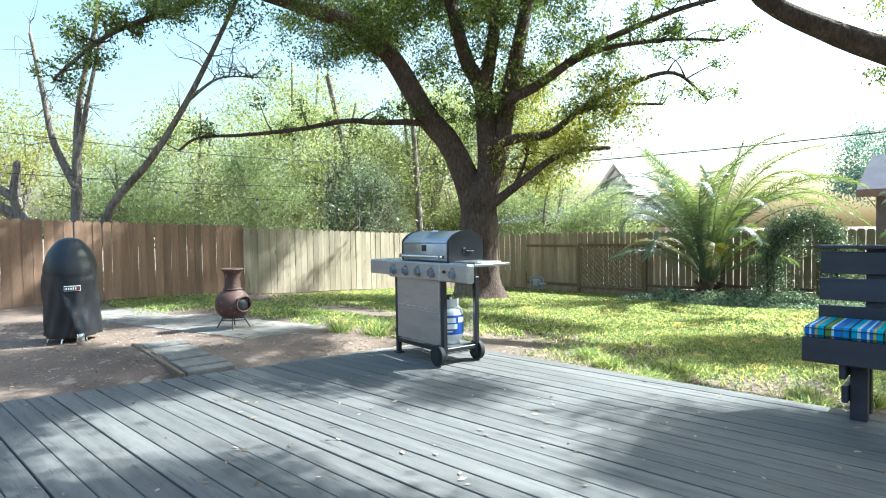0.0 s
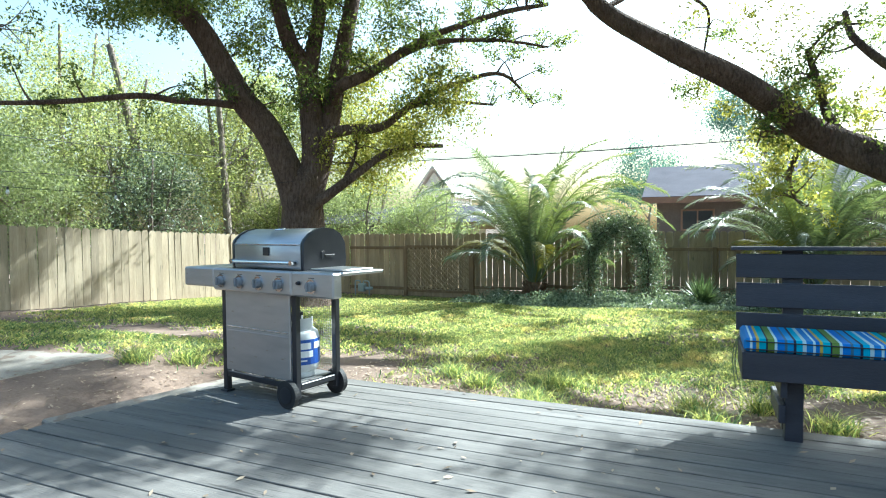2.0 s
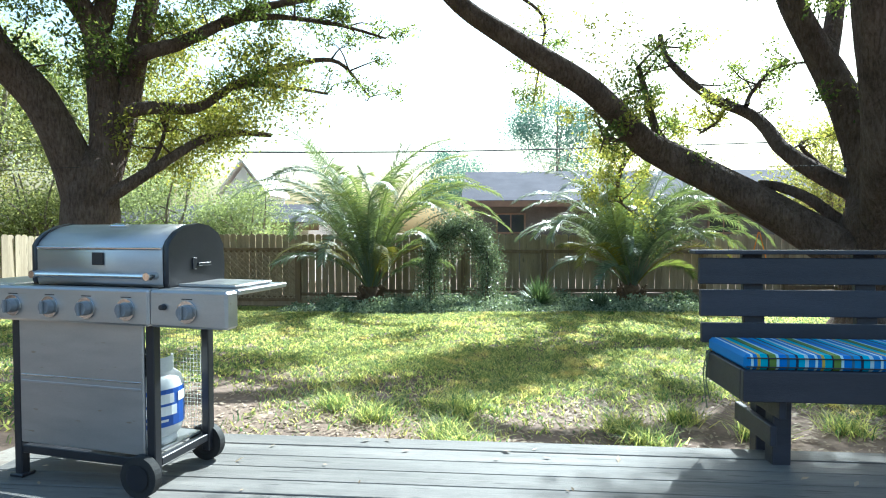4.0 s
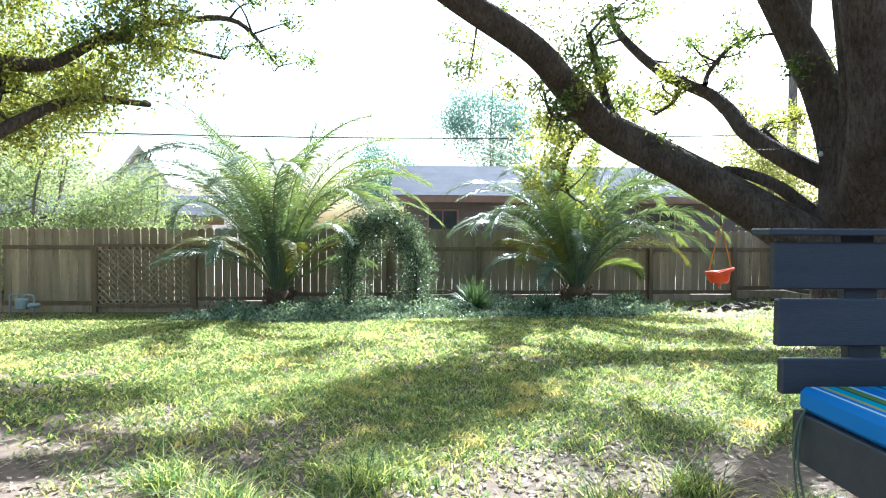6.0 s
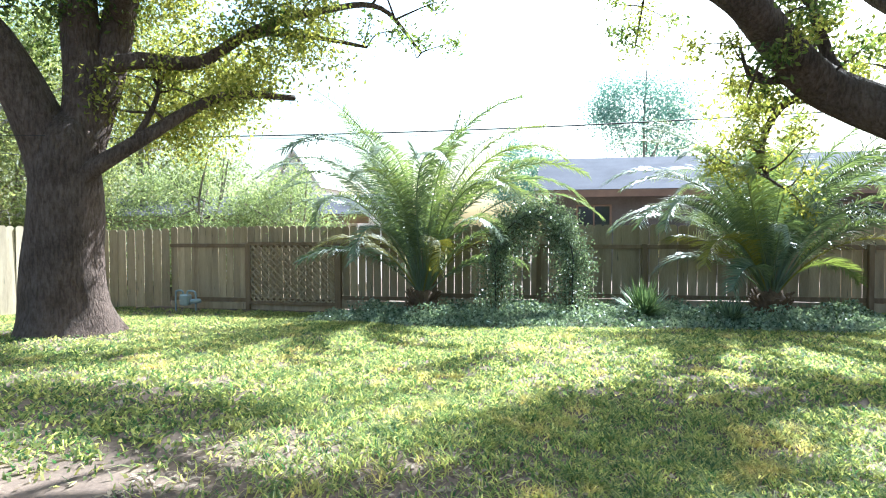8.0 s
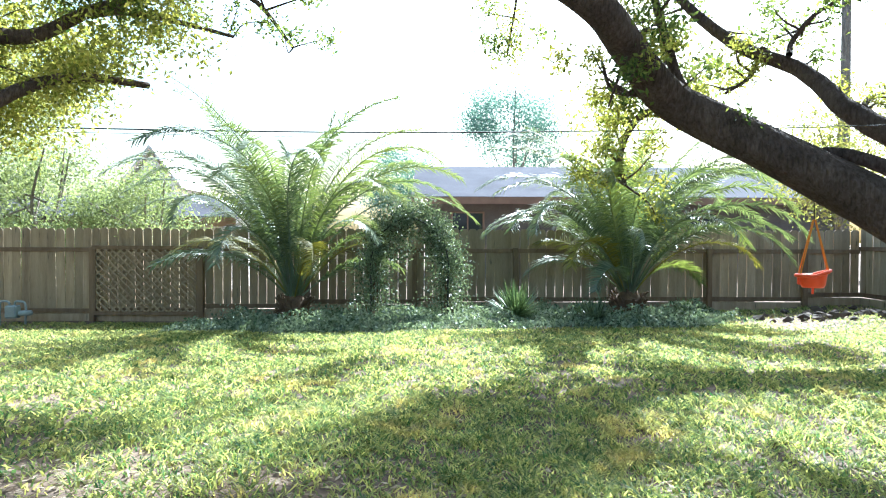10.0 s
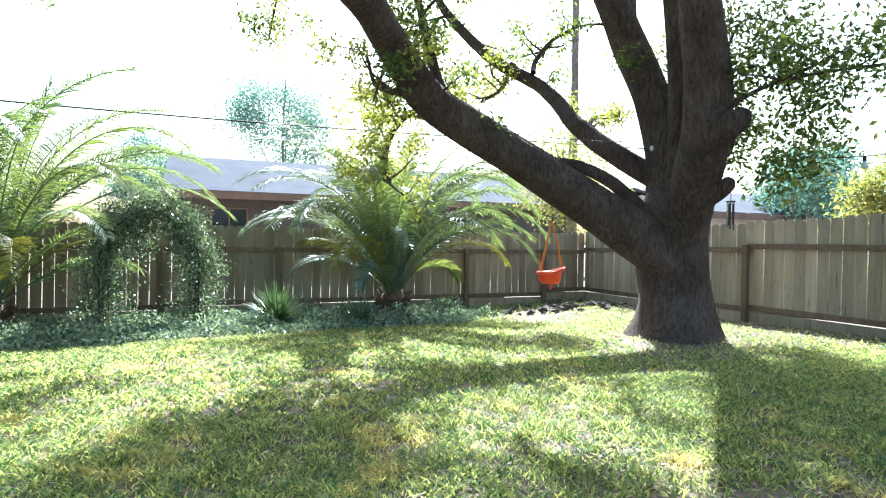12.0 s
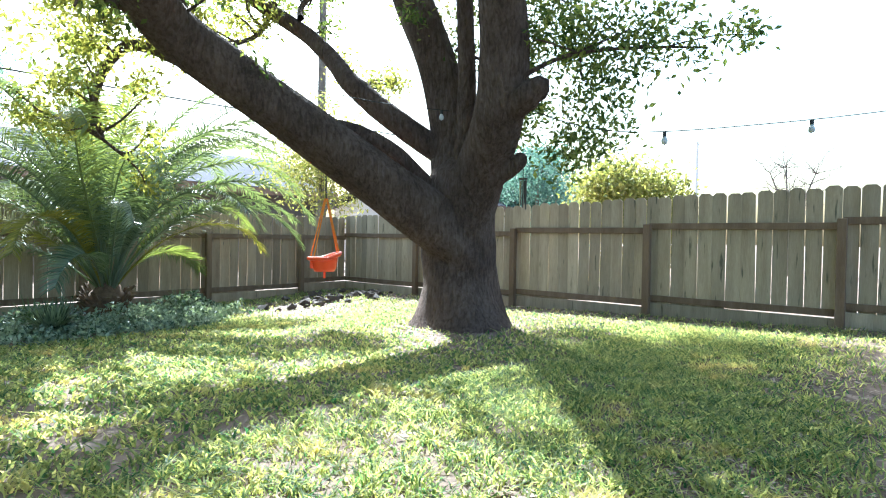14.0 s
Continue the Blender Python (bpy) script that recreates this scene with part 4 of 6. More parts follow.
tree("oak_tree", "old spreading oak with dark furrowed bark and sparse leaves", O1, [
    ([(-9.75, 11.65, -0.65), (-9.72, 11.6, 0.1), (-9.62, 11.5, 1.0), (-9.55, 11.45, 1.9), (-9.5, 11.45, 2.6)], 0.56, 0.46, 0.75, 0, 0),
    ([(-9.55, 11.45, 1.7), (-9.75, 11.25, 2.7), (-10.12, 10.91, 3.83), (-10.57, 10.51, 4.6), (-11.26, 9.92, 6.14), (-11.94, 9.31, 6.98), (-12.83, 8.48, 7.45), (-13.8, 7.6, 7.9)], 0.40, 0.17, 0, 14, 0),
    ([(-9.5, 11.5, 2.0), (-9.33, 11.62, 3.06), (-9.37, 11.63, 4.13), (-9.48, 11.58, 5.2), (-9.77, 11.34, 5.97), (-10.01, 11.16, 7.04), (-10.3, 10.94, 8.4)], 0.36, 0.14, 0, 14, 0),
    ([(-9.48, 11.58, 5.0), (-9.3, 11.7, 6.0), (-9.25, 11.9, 7.2), (-9.3, 12.0, 9.0)], 0.22, 0.12, 0, 10, 0),
    ([(-9.4, 11.55, 2.2), (-9.12, 11.85, 3.67), (-8.98, 12.05, 4.89), (-8.78, 12.31, 6.41), (-8.64, 12.5, 7.63), (-8.6, 12.58, 9.0)], 0.30, 0.14, 0, 10, 0),
    ([(-8.98, 12.0, 4.5), (-8.55, 11.6, 4.8), (-7.98, 12.05, 5.17), (-7.25, 12.78, 5.89), (-6.73, 13.3, 6.32), (-5.48, 14.53, 7.03), (-4.53, 15.45, 7.39)], 0.17, 0.05, 0, 26, 0),
    ([(-7.4, 12.6, 5.7), (-7.0, 13.0, 5.98), (-6.41, 13.59, 6.17), (-5.46, 14.51, 6.3), (-4.51, 15.41, 6.26)], 0.10, 0.03, 0, 18, 0),
    ([(-9.05, 11.75, 3.75), (-8.5, 11.85, 3.85), (-7.91, 12.47, 3.97), (-7.28, 13.11, 4.64), (-6.43, 13.95, 5.22), (-5.57, 14.78, 5.51), (-4.91, 15.38, 4.79)], 0.15, 0.03, 0, 14, 0),
    ([(-7.4, 13.0, 4.5), (-7.0, 13.2, 4.61), (-6.48, 13.74, 4.68), (-5.73, 14.45, 4.67)], 0.08, 0.03, 0, 7, 0),
    ([(-9.35, 11.35, 1.9), (-8.95, 11.45, 2.2), (-8.43, 11.92, 2.71), (-7.84, 12.5, 3.3), (-7.36, 12.97, 3.52), (-6.77, 13.54, 3.56)], 0.16, 0.05, 0, 3, 1),
    ([(-8.6, 11.8, 2.6), (-8.45, 12.1, 3.3), (-8.6, 12.4, 4.0)], 0.06, 0.02, 0, 10, 1),
    ([(-8.62, 12.55, 8.6), (-8.2, 13.2, 9.8), (-7.0, 15.0, 10.8)], 0.13, 0.05, 0, 6, 0),
    ([(-10.4, 10.6, 4.3), (-10.8, 10.1, 4.36), (-11.4, 9.5, 4.36), (-11.95, 8.9, 4.4), (-12.82, 8.06, 4.21), (-13.91, 7.01, 4.07), (-14.78, 6.17, 4.01), (-15.16, 5.8, 3.68)], 0.10, 0.03, 0, 12, 0),
    ([(-13.3, 8.0, 7.7), (-13.14, 6.53, 7.64), (-13.93, 5.04, 6.77), (-14.47, 3.94, 6.1), (-15.12, 2.99, 5.06)], 0.14, 0.03, 0, 46, 0),
], M["bark"], [(M["oak_leaf"], 46, 0.20, 0.092, high1 + low1 + west1 + south1, 150), (M["oak_leaf_lit"], 46, 0.24, 0.09, canopy((-8.1, 13.4, 4.3), (2.4, 1.3, 2.0), 145, rng, lambda q: True, -0.5), 125)], 21)

O2 = (4.28, 10.66, -0.3)
# clumps above the view, added to throw shade on deck and lawn
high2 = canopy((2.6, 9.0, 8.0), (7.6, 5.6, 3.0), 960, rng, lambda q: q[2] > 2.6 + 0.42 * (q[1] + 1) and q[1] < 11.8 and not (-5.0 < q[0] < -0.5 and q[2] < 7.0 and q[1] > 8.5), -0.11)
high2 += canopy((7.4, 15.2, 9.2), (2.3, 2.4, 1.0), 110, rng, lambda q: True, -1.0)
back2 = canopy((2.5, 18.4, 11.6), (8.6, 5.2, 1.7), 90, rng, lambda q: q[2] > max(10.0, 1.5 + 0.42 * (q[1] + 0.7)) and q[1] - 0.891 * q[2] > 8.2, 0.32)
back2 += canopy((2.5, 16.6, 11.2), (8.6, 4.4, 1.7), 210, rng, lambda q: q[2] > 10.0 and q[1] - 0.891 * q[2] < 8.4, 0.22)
spray = [(4.46, 9.28, 3.13), (4.7, 8.72, 2.93), (5.0, 8.25, 3.0), (4.49, 8.95, 2.68), (4.55, 9.35, 2.1), (4.81, 9.05, 2.33), (4.6, 9.0, 3.3), (4.9, 8.5, 3.4), (4.75, 9.4, 2.6), (4.6, 9.5, 3.5), (4.75, 9.6, 1.9), (4.9, 9.3, 2.0)]
spray += [(4.85, 10.66, 4.19), (5.04, 10.37, 4.19), (5.14, 10.1, 3.89), (4.95, 10.61, 3.75), (5.02, 10.26, 3.54), (5.04, 10.46, 3.29), (5.02, 10.45, 2.91), (5.07, 10.55, 2.72), (5.06, 10.45, 2.54), (5.01, 10.57, 2.34), (5.24, 9.85, 3.96), (5.4, 9.88, 3.44)]
yard_sprays = [(-0.78, 14.52, 5.1), (-0.84, 14.6, 4.75), (-0.88, 14.66, 4.4), (0.26, 12.59, 4.82), (0.7, 12.64, 5.38), (1.05, 12.66, 4.82), (0.58, 12.5, 4.35), (0.03, 12.59, 5.48), (2.0, 13.21, 3.87), (2.57, 13.56, 3.82), (1.89, 13.19, 3.52), (2.8, 14.33, 5.66), (-0.9, 12.01, 5.41), (0.41, 13.26, 3.18), (3.73, 13.87, 4.41), (0.18, 13.23, 2.94), (4.36, 11.4, 3.93)]
tree("oak_tree", "old leaning oak with dark furrowed bark and a toddler swing", O2, [
    ([(4.52, 11.02, -0.5), (4.54, 11.06, 0.0), (4.54, 11.08, 0.5), (4.50, 11.06, 1.0), (4.42, 10.98, 1.6)], 0.49, 0.47, 0.85, 0, 0),
    ([(4.5, 11.0, 0.5), (4.25, 11.02, 0.92), (3.70, 11.20, 1.31), (2.81, 11.67, 1.98), (1.78, 12.12, 2.66), (1.10, 12.16, 3.05), (0.45, 11.75, 3.52), (-0.28, 11.1, 3.95), (-1.40, 11.1, 4.68), (-2.5, 11.5, 5.6), (-3.2, 11.3, 6.6)], 0.40, 0.14, 0, 3, 0),
    ([(4.25, 11.05, 1.42), (4.05, 11.24, 1.60), (3.67, 11.40, 1.95), (3.3, 11.60, 2.17), (3.0, 11.75, 2.26)], 0.11, 0.08, 0, 0, 0),
    ([(-2.5, 11.5, 5.6), (-1.7, 13.0, 6.4), (-0.7, 14.3, 6.3), (-0.72, 14.5, 5.4), (-0.87, 14.66, 4.40)], 0.06, 0.015, 0, 9, 0),
    ([(4.45, 11.05, 1.2), (4.44, 11.1, 1.8), (4.46, 11.18, 2.28), (4.31, 11.37, 3.3), (4.08, 11.58, 4.1), (3.85, 11.68, 4.61), (3.5, 11.8, 5.5), (3.2, 12.0, 6.8)], 0.34, 0.20, 0, 6, 0),
    ([(4.45, 10.95, 1.1), (4.34, 10.6, 1.75), (4.12, 10.14, 2.4), (4.0, 10.02, 3.1), (3.82, 9.95, 3.88), (3.68, 9.87, 4.6), (3.6, 9.7, 6.0), (3.4, 9.4, 7.5)], 0.36, 0.20, 0, 6, 0),
    # three high limbs added out of view to carry the shading clumps
    ([(3.25, 11.9, 6.5), (2.6, 13.5, 8.6), (1.0, 16.6, 10.6), (-2.5, 19.0, 11.6)], 0.19, 0.06, 0, 6, 0),
    ([(3.4, 9.5, 7.2), (4.0, 12.5, 9.0), (5.5, 18.5, 11.6)], 0.17, 0.06, 0, 6, 0),
    ([(4.0, 11.6, 4.4), (5.2, 13.0, 7.2), (7.4, 15.2, 9.2)], 0.17, 0.06, 0, 6, 0),
    ([(4.36, 10.95, 1.5), (4.22, 10.75, 2.4), (4.15, 10.7, 3.4), (3.95, 10.7, 5.0), (3.9, 10.8, 6.5)], 0.14, 0.08, 0, 4, 0),
    ([(4.45, 11.15, 1.95), (4.2, 11.45, 2.2), (3.85, 11.8, 2.54), (3.55, 12.2, 2.95), (3.45, 12.6, 3.4), (3.3, 12.95, 3.74), (2.75, 13.3, 4.11), (2.3, 13.6, 4.6), (1.94, 13.9, 5.17), (1.85, 14.1, 5.7)], 0.19, 0.06, 0, 6, 0),
    ([(2.95, 13.15, 4.1), (2.81, 13.29, 3.68), (2.47, 13.37, 3.44)], 0.05, 0.025, 0, 5, 1),
    ([(3.2, 12.9, 3.9), (3.38, 13.14, 4.17), (3.66, 13.07, 4.55), (4.04, 12.97, 4.79)], 0.05, 0.03, 0, 6, 0),
    ([(2.5, 11.8, 2.15), (1.85, 12.5, 2.68), (1.30, 13.25, 3.10), (1.02, 13.45, 2.95), (0.85, 13.55, 2.45), (0.95, 13.6, 2.0)], 0.11, 0.035, 0, 18, 1),
    ([(1.2, 12.2, 3.0), (0.75, 12.25, 3.12), (0.35, 12.3, 3.2), (0.2, 12.3, 3.6)], 0.06, 0.02, 0, 9, 1),
    ([(1.6, 12.2, 2.9), (1.35, 12.4, 3.3), (1.2, 12.5, 3.9), (1.0, 12.5, 4.6)], 0.11, 0.05, 0, 10, 0),
    ([(0.4, 11.6, 3.6), (0.25, 11.7, 3.2), (0.15, 11.8, 2.85)], 0.04, 0.012, 0, 5, 0),
    ([(4.1, 10.0, 2.40), (4.03, 9.72, 2.50), (4.05, 9.55, 2.60)], 0.19, 0.13, 0, 0, 0),
    ([(4.30, 10.45, 1.62), (4.38, 10.15, 1.78), (4.40, 10.02, 1.86)], 0.15, 0.095, 0, 0, 0),
    ([(4.0, 9.9, 2.7), (4.4, 9.4, 3.0), (4.8, 8.7, 3.05), (5.1, 8.1, 3.0)], 0.035, 0.010, 0, 6, 0),
    ([(4.0, 9.95, 2.9), (4.95, 10.61, 3.75), (5.04, 10.37, 4.19), (5.24, 9.85, 3.96)], 0.03, 0.010, 0, 5, 0),
    ([(4.05, 9.55, 2.6), (5.01, 10.57, 2.34), (5.02, 10.45, 2.91), (5.04, 10.46, 3.29)], 0.03, 0.008, 0, 5, 0),
    ([(4.38, 11.3, 2.9), (4.55, 11.05, 3.1), (4.4, 10.85, 3.4)], 0.09, 0.07, 0, 0, 0),
    ([(4.2, 12.1, 2.6), (4.0, 12.4, 3.0), (4.2, 12.6, 3.2)], 0.05, 0.03, 0, 4, 1),
], M["bark"], [(M["oak_leaf"], 40, 0.19, 0.088, high2 + back2 + spray + [(0.9, 12.5, 4.5), (1.2, 12.6, 4.1)], 215), (M["oak_leaf_lit"], 66, 0.19, 0.08, yard_sprays, 130)], 22)

# third tree, added out of view; its overhead bough shades the deck
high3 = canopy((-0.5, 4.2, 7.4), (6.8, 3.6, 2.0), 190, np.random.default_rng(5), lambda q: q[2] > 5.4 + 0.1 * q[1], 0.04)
tree("oak_tree", "unseen oak added beside the house to shade the deck", (9.3, 2.0, -0.3), [
    ([(9.3, 2.0, -0.5), (9.2, 2.0, 1.5), (8.8, 2.2, 4.0), (8.0, 2.6, 6.2)], 0.42, 0.26, 0.5, 0, 0),
    ([(8.2, 2.5, 5.8), (5.5, 3.3, 7.0), (2.5, 4.0, 7.3), (-0.5, 4.4, 7.2), (-3.5, 4.6, 7.6), (-6.0, 4.4, 8.0)], 0.24, 0.06, 0, 16, 0),
], M["bark"], [(M["oak_leaf"], 60, 0.27, 0.11, high3, 115)], 23)


# ---- trees beyond the fences ----
def far_tree(label, x, y, h, r, n, leaf, seed, bark="bark_pale", trunk=0.14, low=0.25, per=170, size=0.115, spread=0.42, stems=1, lean=0.0, shape=1.0):
    g = np.random.default_rng(seed)
    z0 = gz(np.clip(x, -17, 9), np.clip(y, -6, 19)) - 0.1
    cent = []
    while len(cent) < n:
        p = g.uniform(-1, 1, 3)
        if np.linalg.norm(p) < 1:
            q = np.array([x, y, z0 + h * (low + (1 - low) / 2)]) + p * np.array([r, r, h * (1 - low) / 2 * shape])
            if noise.noise(Vector(q * 0.8)) > 0.03:
                cent.append(q)
    lim = []
    for s in range(stems):
        a = g.uniform(0, 6.28)
        dx, dy = 0.35 * r * math.cos(a) * (stems > 1) + lean, 0.35 * r * math.sin(a) * (stems > 1)
        lim.append(([(x + dx * 0.1, y + dy * 0.1, z0), (x + dx * 0.4 + g.normal(0, .1), y + dy * 0.4, z0 + h * 0.3), (x + dx + g.normal(0, .15), y + dy, z0 + h * 0.62), (x + dx * 1.5, y + dy * 1.5, z0 + h * 0.93)], trunk, trunk * 0.3, 0.3, 0, 0))
        for _ in range(5):
            k = g.uniform(0.35, 0.8)
            e = cent[int(g.integers(0, len(cent)))]
            b = np.array([x + dx * k, y + dy * k, z0 + h * k * 0.8])
            lim.append(([b, (b + e) / 2 + g.normal(0, 0.15, 3), e], trunk * 0.4, 0.02, 0, 0, 0))
    return tree("garden_tree", label, (x, y, z0), lim, M[bark], [(M[leaf], per, spread, size, cent, per)], seed)


# west side, a thick wood of light green trees
for k, (x, y, h, r, n, leaf) in enumerate([
        (-19.5, 13.5, 8.0, 2.6, 130, "tree_leaf"), (-17.5, 17.5, 9.0, 2.8, 130, "tree_leaf"), (-20.5, 20.5, 8.5, 3.0, 130, "yellow_leaf"),
        (-16.0, 21.5, 9.5, 2.6, 130, "tree_leaf"), (-23.0, 9.5, 7.0, 3.0, 120, "tree_leaf"),
        (-25.0, 15.5, 11.0, 3.6, 140, "tree_leaf"), (-27.0, 4.0, 7.0, 3.4, 110, "yellow_leaf"), (-26.0, -3.0, 7.5, 3.4, 110, "tree_leaf")]):
    far_tree("light green deciduous tree behind the fence", x, y, h, r, n, leaf, 40 + k, stems=2)
for k, (x, y, h, r, n, leaf) in enumerate([
        (-18.2, 10.0, 5.0, 2.1, 130, "shrub_leaf"), (-17.0, 13.0, 4.6, 1.9, 120, "vine_leaf"), (-15.8, 18.2, 4.2, 1.8, 110, "tree_leaf"), (-20.0, 6.0, 4.4, 2.2, 110, "shrub_leaf"), (-21.5, 1.0, 4.2, 2.4, 100, "shrub_leaf"), (-20.5, -3.5, 4.0, 2.3, 90, "yellow_leaf")]):
    far_tree("dense leafy shrub rising over the fence", x, y, h, r, n, leaf, 60 + k, trunk=0.07, low=0.05, stems=3, size=0.095, spread=0.33)
# behind the back fence
far_tree("dense pale green shrub rising over the back fence", -12.6, 18.9, 4.4, 1.9, 130, "shrub_leaf", 70, trunk=0.07, low=0.05, stems=3, size=0.09, spread=0.33)
far_tree("dense pale green shrub rising over the back fence", -9.6, 18.6, 3.6, 1.5, 90, "shrub_leaf", 71, trunk=0.06, low=0.05, stems=3, size=0.09, spread=0.30)
far_tree("airy blue-green tree beyond the grey roof", 2.6, 40.0, 12.0, 3.4, 42, "far_leaf", 72, low=0.42, size=0.17, spread=0.6, trunk=0.12, per=300)
far_tree("airy blue-green tree beyond the grey roof", -4.6, 47.0, 8.2, 3.0, 42, "far_leaf", 73, low=0.45, size=0.2, spread=0.65, trunk=0.12, per=190)
far_tree("yellow-green tree beyond the fence corner", 8.5, 19.5, 5.0, 1.5, 40, "yellow_leaf", 74, low=0.3, trunk=0.08)
far_tree("dark green conifer-like tree beyond the side fence", 16.5, 17.5, 4.2, 1.2, 32, "far_leaf", 75, low=0.2, size=0.14, trunk=0.14)
far_tree("orange-flecked yellow-green shrub over the side fence", 12.8, 12.4, 3.3, 1.4, 80, "yellow_leaf", 76, low=0.05, stems=3, trunk=0.06, size=0.13, spread=0.30)
far_tree("dark blue-green tree beyond the side fence", 22.4, 21.5, 5.6, 1.9, 60, "far_leaf", 77, low=0.3, size=0.2, trunk=0.18)


def bare_tree(label, x, y, limbs, seed, fine=30):
    g = np.random.default_rng(seed)
    z0 = gz(np.clip(x, -17, 9), np.clip(y, -6, 19)) - 0.15
    lim = []
    for pts, r0, r1 in limbs:
        p = [(x + a, y + b, z0 + c) for a, b, c in pts]
        lim.append((p, r0, r1, 0.2 if r0 > 0.12 else 0, 0, 0))
        q = spline(p, 6)
        for _ in range(fine // len(limbs)):
            k = int(g.integers(len(q) // 3, len(q)))
            d = g.normal(0, 1, 3)
            d[2] = abs(d[2])
            d /= np.linalg.norm(d)
            ln = g.uniform(0.45, 1.0)
            tw = [q[k], q[k] + d * ln * 0.3 + g.normal(0, .07, 3), q[k] + d * ln * 0.65 + g.normal(0, .14, 3), q[k] + d * ln + g.normal(0, .2, 3)]
            lim.append((tw, 0.020, 0.004, 0, 0, 0))
            for m in (1, 2):
                lim.append(([tw[m], tw[m] + g.normal(0, 0.16, 3) + d * 0.15, tw[m] + g.normal(0, 0.28, 3) + d * 0.35], 0.009, 0.003, 0, 0, 0))
    return tree("bare_tree", label, (x, y, z0), lim, M["bark_pale"], [], seed)


bare_tree("tall pale tree with forked, nearly bare limbs", -16.4, 3.7, [
    ([(0, 0, 0), (0, 0, 2.0), (-0.02, 0.05, 3.6), (0.1, 0.15, 5.2), (0.55, 0.55, 7.5)], 0.17, 0.05),
    ([(0, 0, 2.9), (-0.35, -0.35, 4.0), (-0.55, -0.5, 5.2), (-0.75, -0.7, 6.8)], 0.11, 0.04),
    ([(0, 0.05, 3.6), (0.25, 0.25, 5.0), (0.6, 0.5, 6.6)], 0.09, 0.04)], 81)
bare_tree("leaning bare tree with a long diagonal limb", -16.6, 3.95, [
    ([(0, 0, 0.6), (0.4, 0.5, 2.4), (1.2, 1.2, 3.6), (1.9, 1.9, 5.1), (2.5, 2.6, 6.9), (3.0, 3.3, 8.8)], 0.13, 0.04),
    ([(1.9, 1.9, 5.1), (2.4, 2.5, 5.7), (2.9, 3.2, 5.8)], 0.05, 0.015)], 82)
bare_tree("broken pale stump with thick crooked limbs", -17.0, 2.9, [
    ([(0, 0, 0), (-0.05, -0.1, 1.6), (-0.3, -0.3, 2.6), (-0.25, -0.25, 3.5)], 0.22, 0.09),
    ([(0, 0, 1.9), (-0.6, -0.7, 2.5), (-1.2, -1.3, 2.9), (-2.2, -2.2, 2.9)], 0.15, 0.06),
    ([(-0.3, -0.3, 2.6), (-0.9, -0.9, 3.3), (-1.1, -1.1, 4.6)], 0.12, 0.05)], 83)
bare_tree("tall pale trunk leaning among the trees", -17.5, 14.2, [([(0, 0, 0), (-0.3, 0.0, 2.5), (-0.9, -0.3, 5.0), (-1.6, -0.7, 8.5)], 0.24, 0.10)], 84, 8)
bare_tree("tall pale trunk among the trees", -16.0, 15.6, [([(0, 0, 0), (-0.1, 0, 3.0), (-0.35, -0.1, 7.5)], 0.18, 0.09)], 85, 8)
bare_tree("thin grey bare shrub beyond the side fence", 22.0, 10.6, [([(0, 0, 0.0), (0, 0, 2.0), (-0.5, 0.5, 3.8)], 0.08, 0.02), ([(0, 0, 1.5), (0.6, -0.7, 3.8)], 0.06, 0.02), ([(0, 0, 1.5), (0, 0.1, 4.0)], 0.06, 0.02)], 86, 60)


# ---- palms ----
def frond_mesh(length, arch, side, g, mat, old=0):
    """A feather palm leaf along +x, rising and then arching over; many narrow leaflets that bend down at the tips."""
    n = 72
    s = np.linspace(0, 1, n)
    ang = radians(arch[0]) + (radians(arch[1]) - radians(arch[0])) * (0.35 * s + 0.65 * s ** 2.2)
    ds = length / (n - 1)
    px = np.concatenate([[0], np.cumsum(np.cos(ang[:-1]) * ds)])
    pz = np.concatenate([[0], np.cumsum(np.sin(ang[:-1]) * ds)])
    py = side * s ** 2 * length * 0.14
    p = np.stack([px, py, pz], 1)
    pieces = [tube(p, np.linspace(0.019, 0.004, n), 5)]
    tan = np.gradient(p, axis=0)
    tan /= np.linalg.norm(tan, axis=1)[:, None]
    vs, fs = [], []
    for i in range(14, n):
        for k in range(2):
            for sgn in (1, -1):
                pos = p[i] + tan[i] * ds * (k + g.uniform(-0.3, 0.3)) / 2
                nrm = np.array([-tan[i][2], 0, tan[i][0]])
                ln = 0.46 * (0.18 + 0.82 * min(1.0, max(0.0, s[i] - 0.18) * 4.2)) * (1 - 0.55 * max(0, s[i] - 0.6) / 0.4) * g.uniform(0.75, 1.12)
                d = tan[i] * (0.38 + 0.50 * s[i]) + np.array([0, sgn, 0]) * g.uniform(0.75, 1.0) + nrm * g.uniform(-0.15, 0.45)
                d /= np.linalg.norm(d)
                wv = tan[i] * 0.015 + nrm * sgn * 0.007
                q1 = pos + d * ln * 0.5 + np.array([0, 0, -0.03 * ln])
                q2 = pos + d * ln * 0.98 + np.array([0, 0, -0.24 * ln])
                b = len(vs)
                vs += [pos - wv * 0.5, pos + wv * 0.5, q1 + wv * 0.6, q2, q1 - wv * 0.6]
                fs += [(b, b + 1, b + 2, b + 4), (b + 4, b + 2, b + 3, b + 3)]
    pieces.append((np.array(vs), np.array(fs)))
    v, f = join(pieces)
    me = quick_mesh("frond", v, f)
    me.materials.append(mat)
    return me


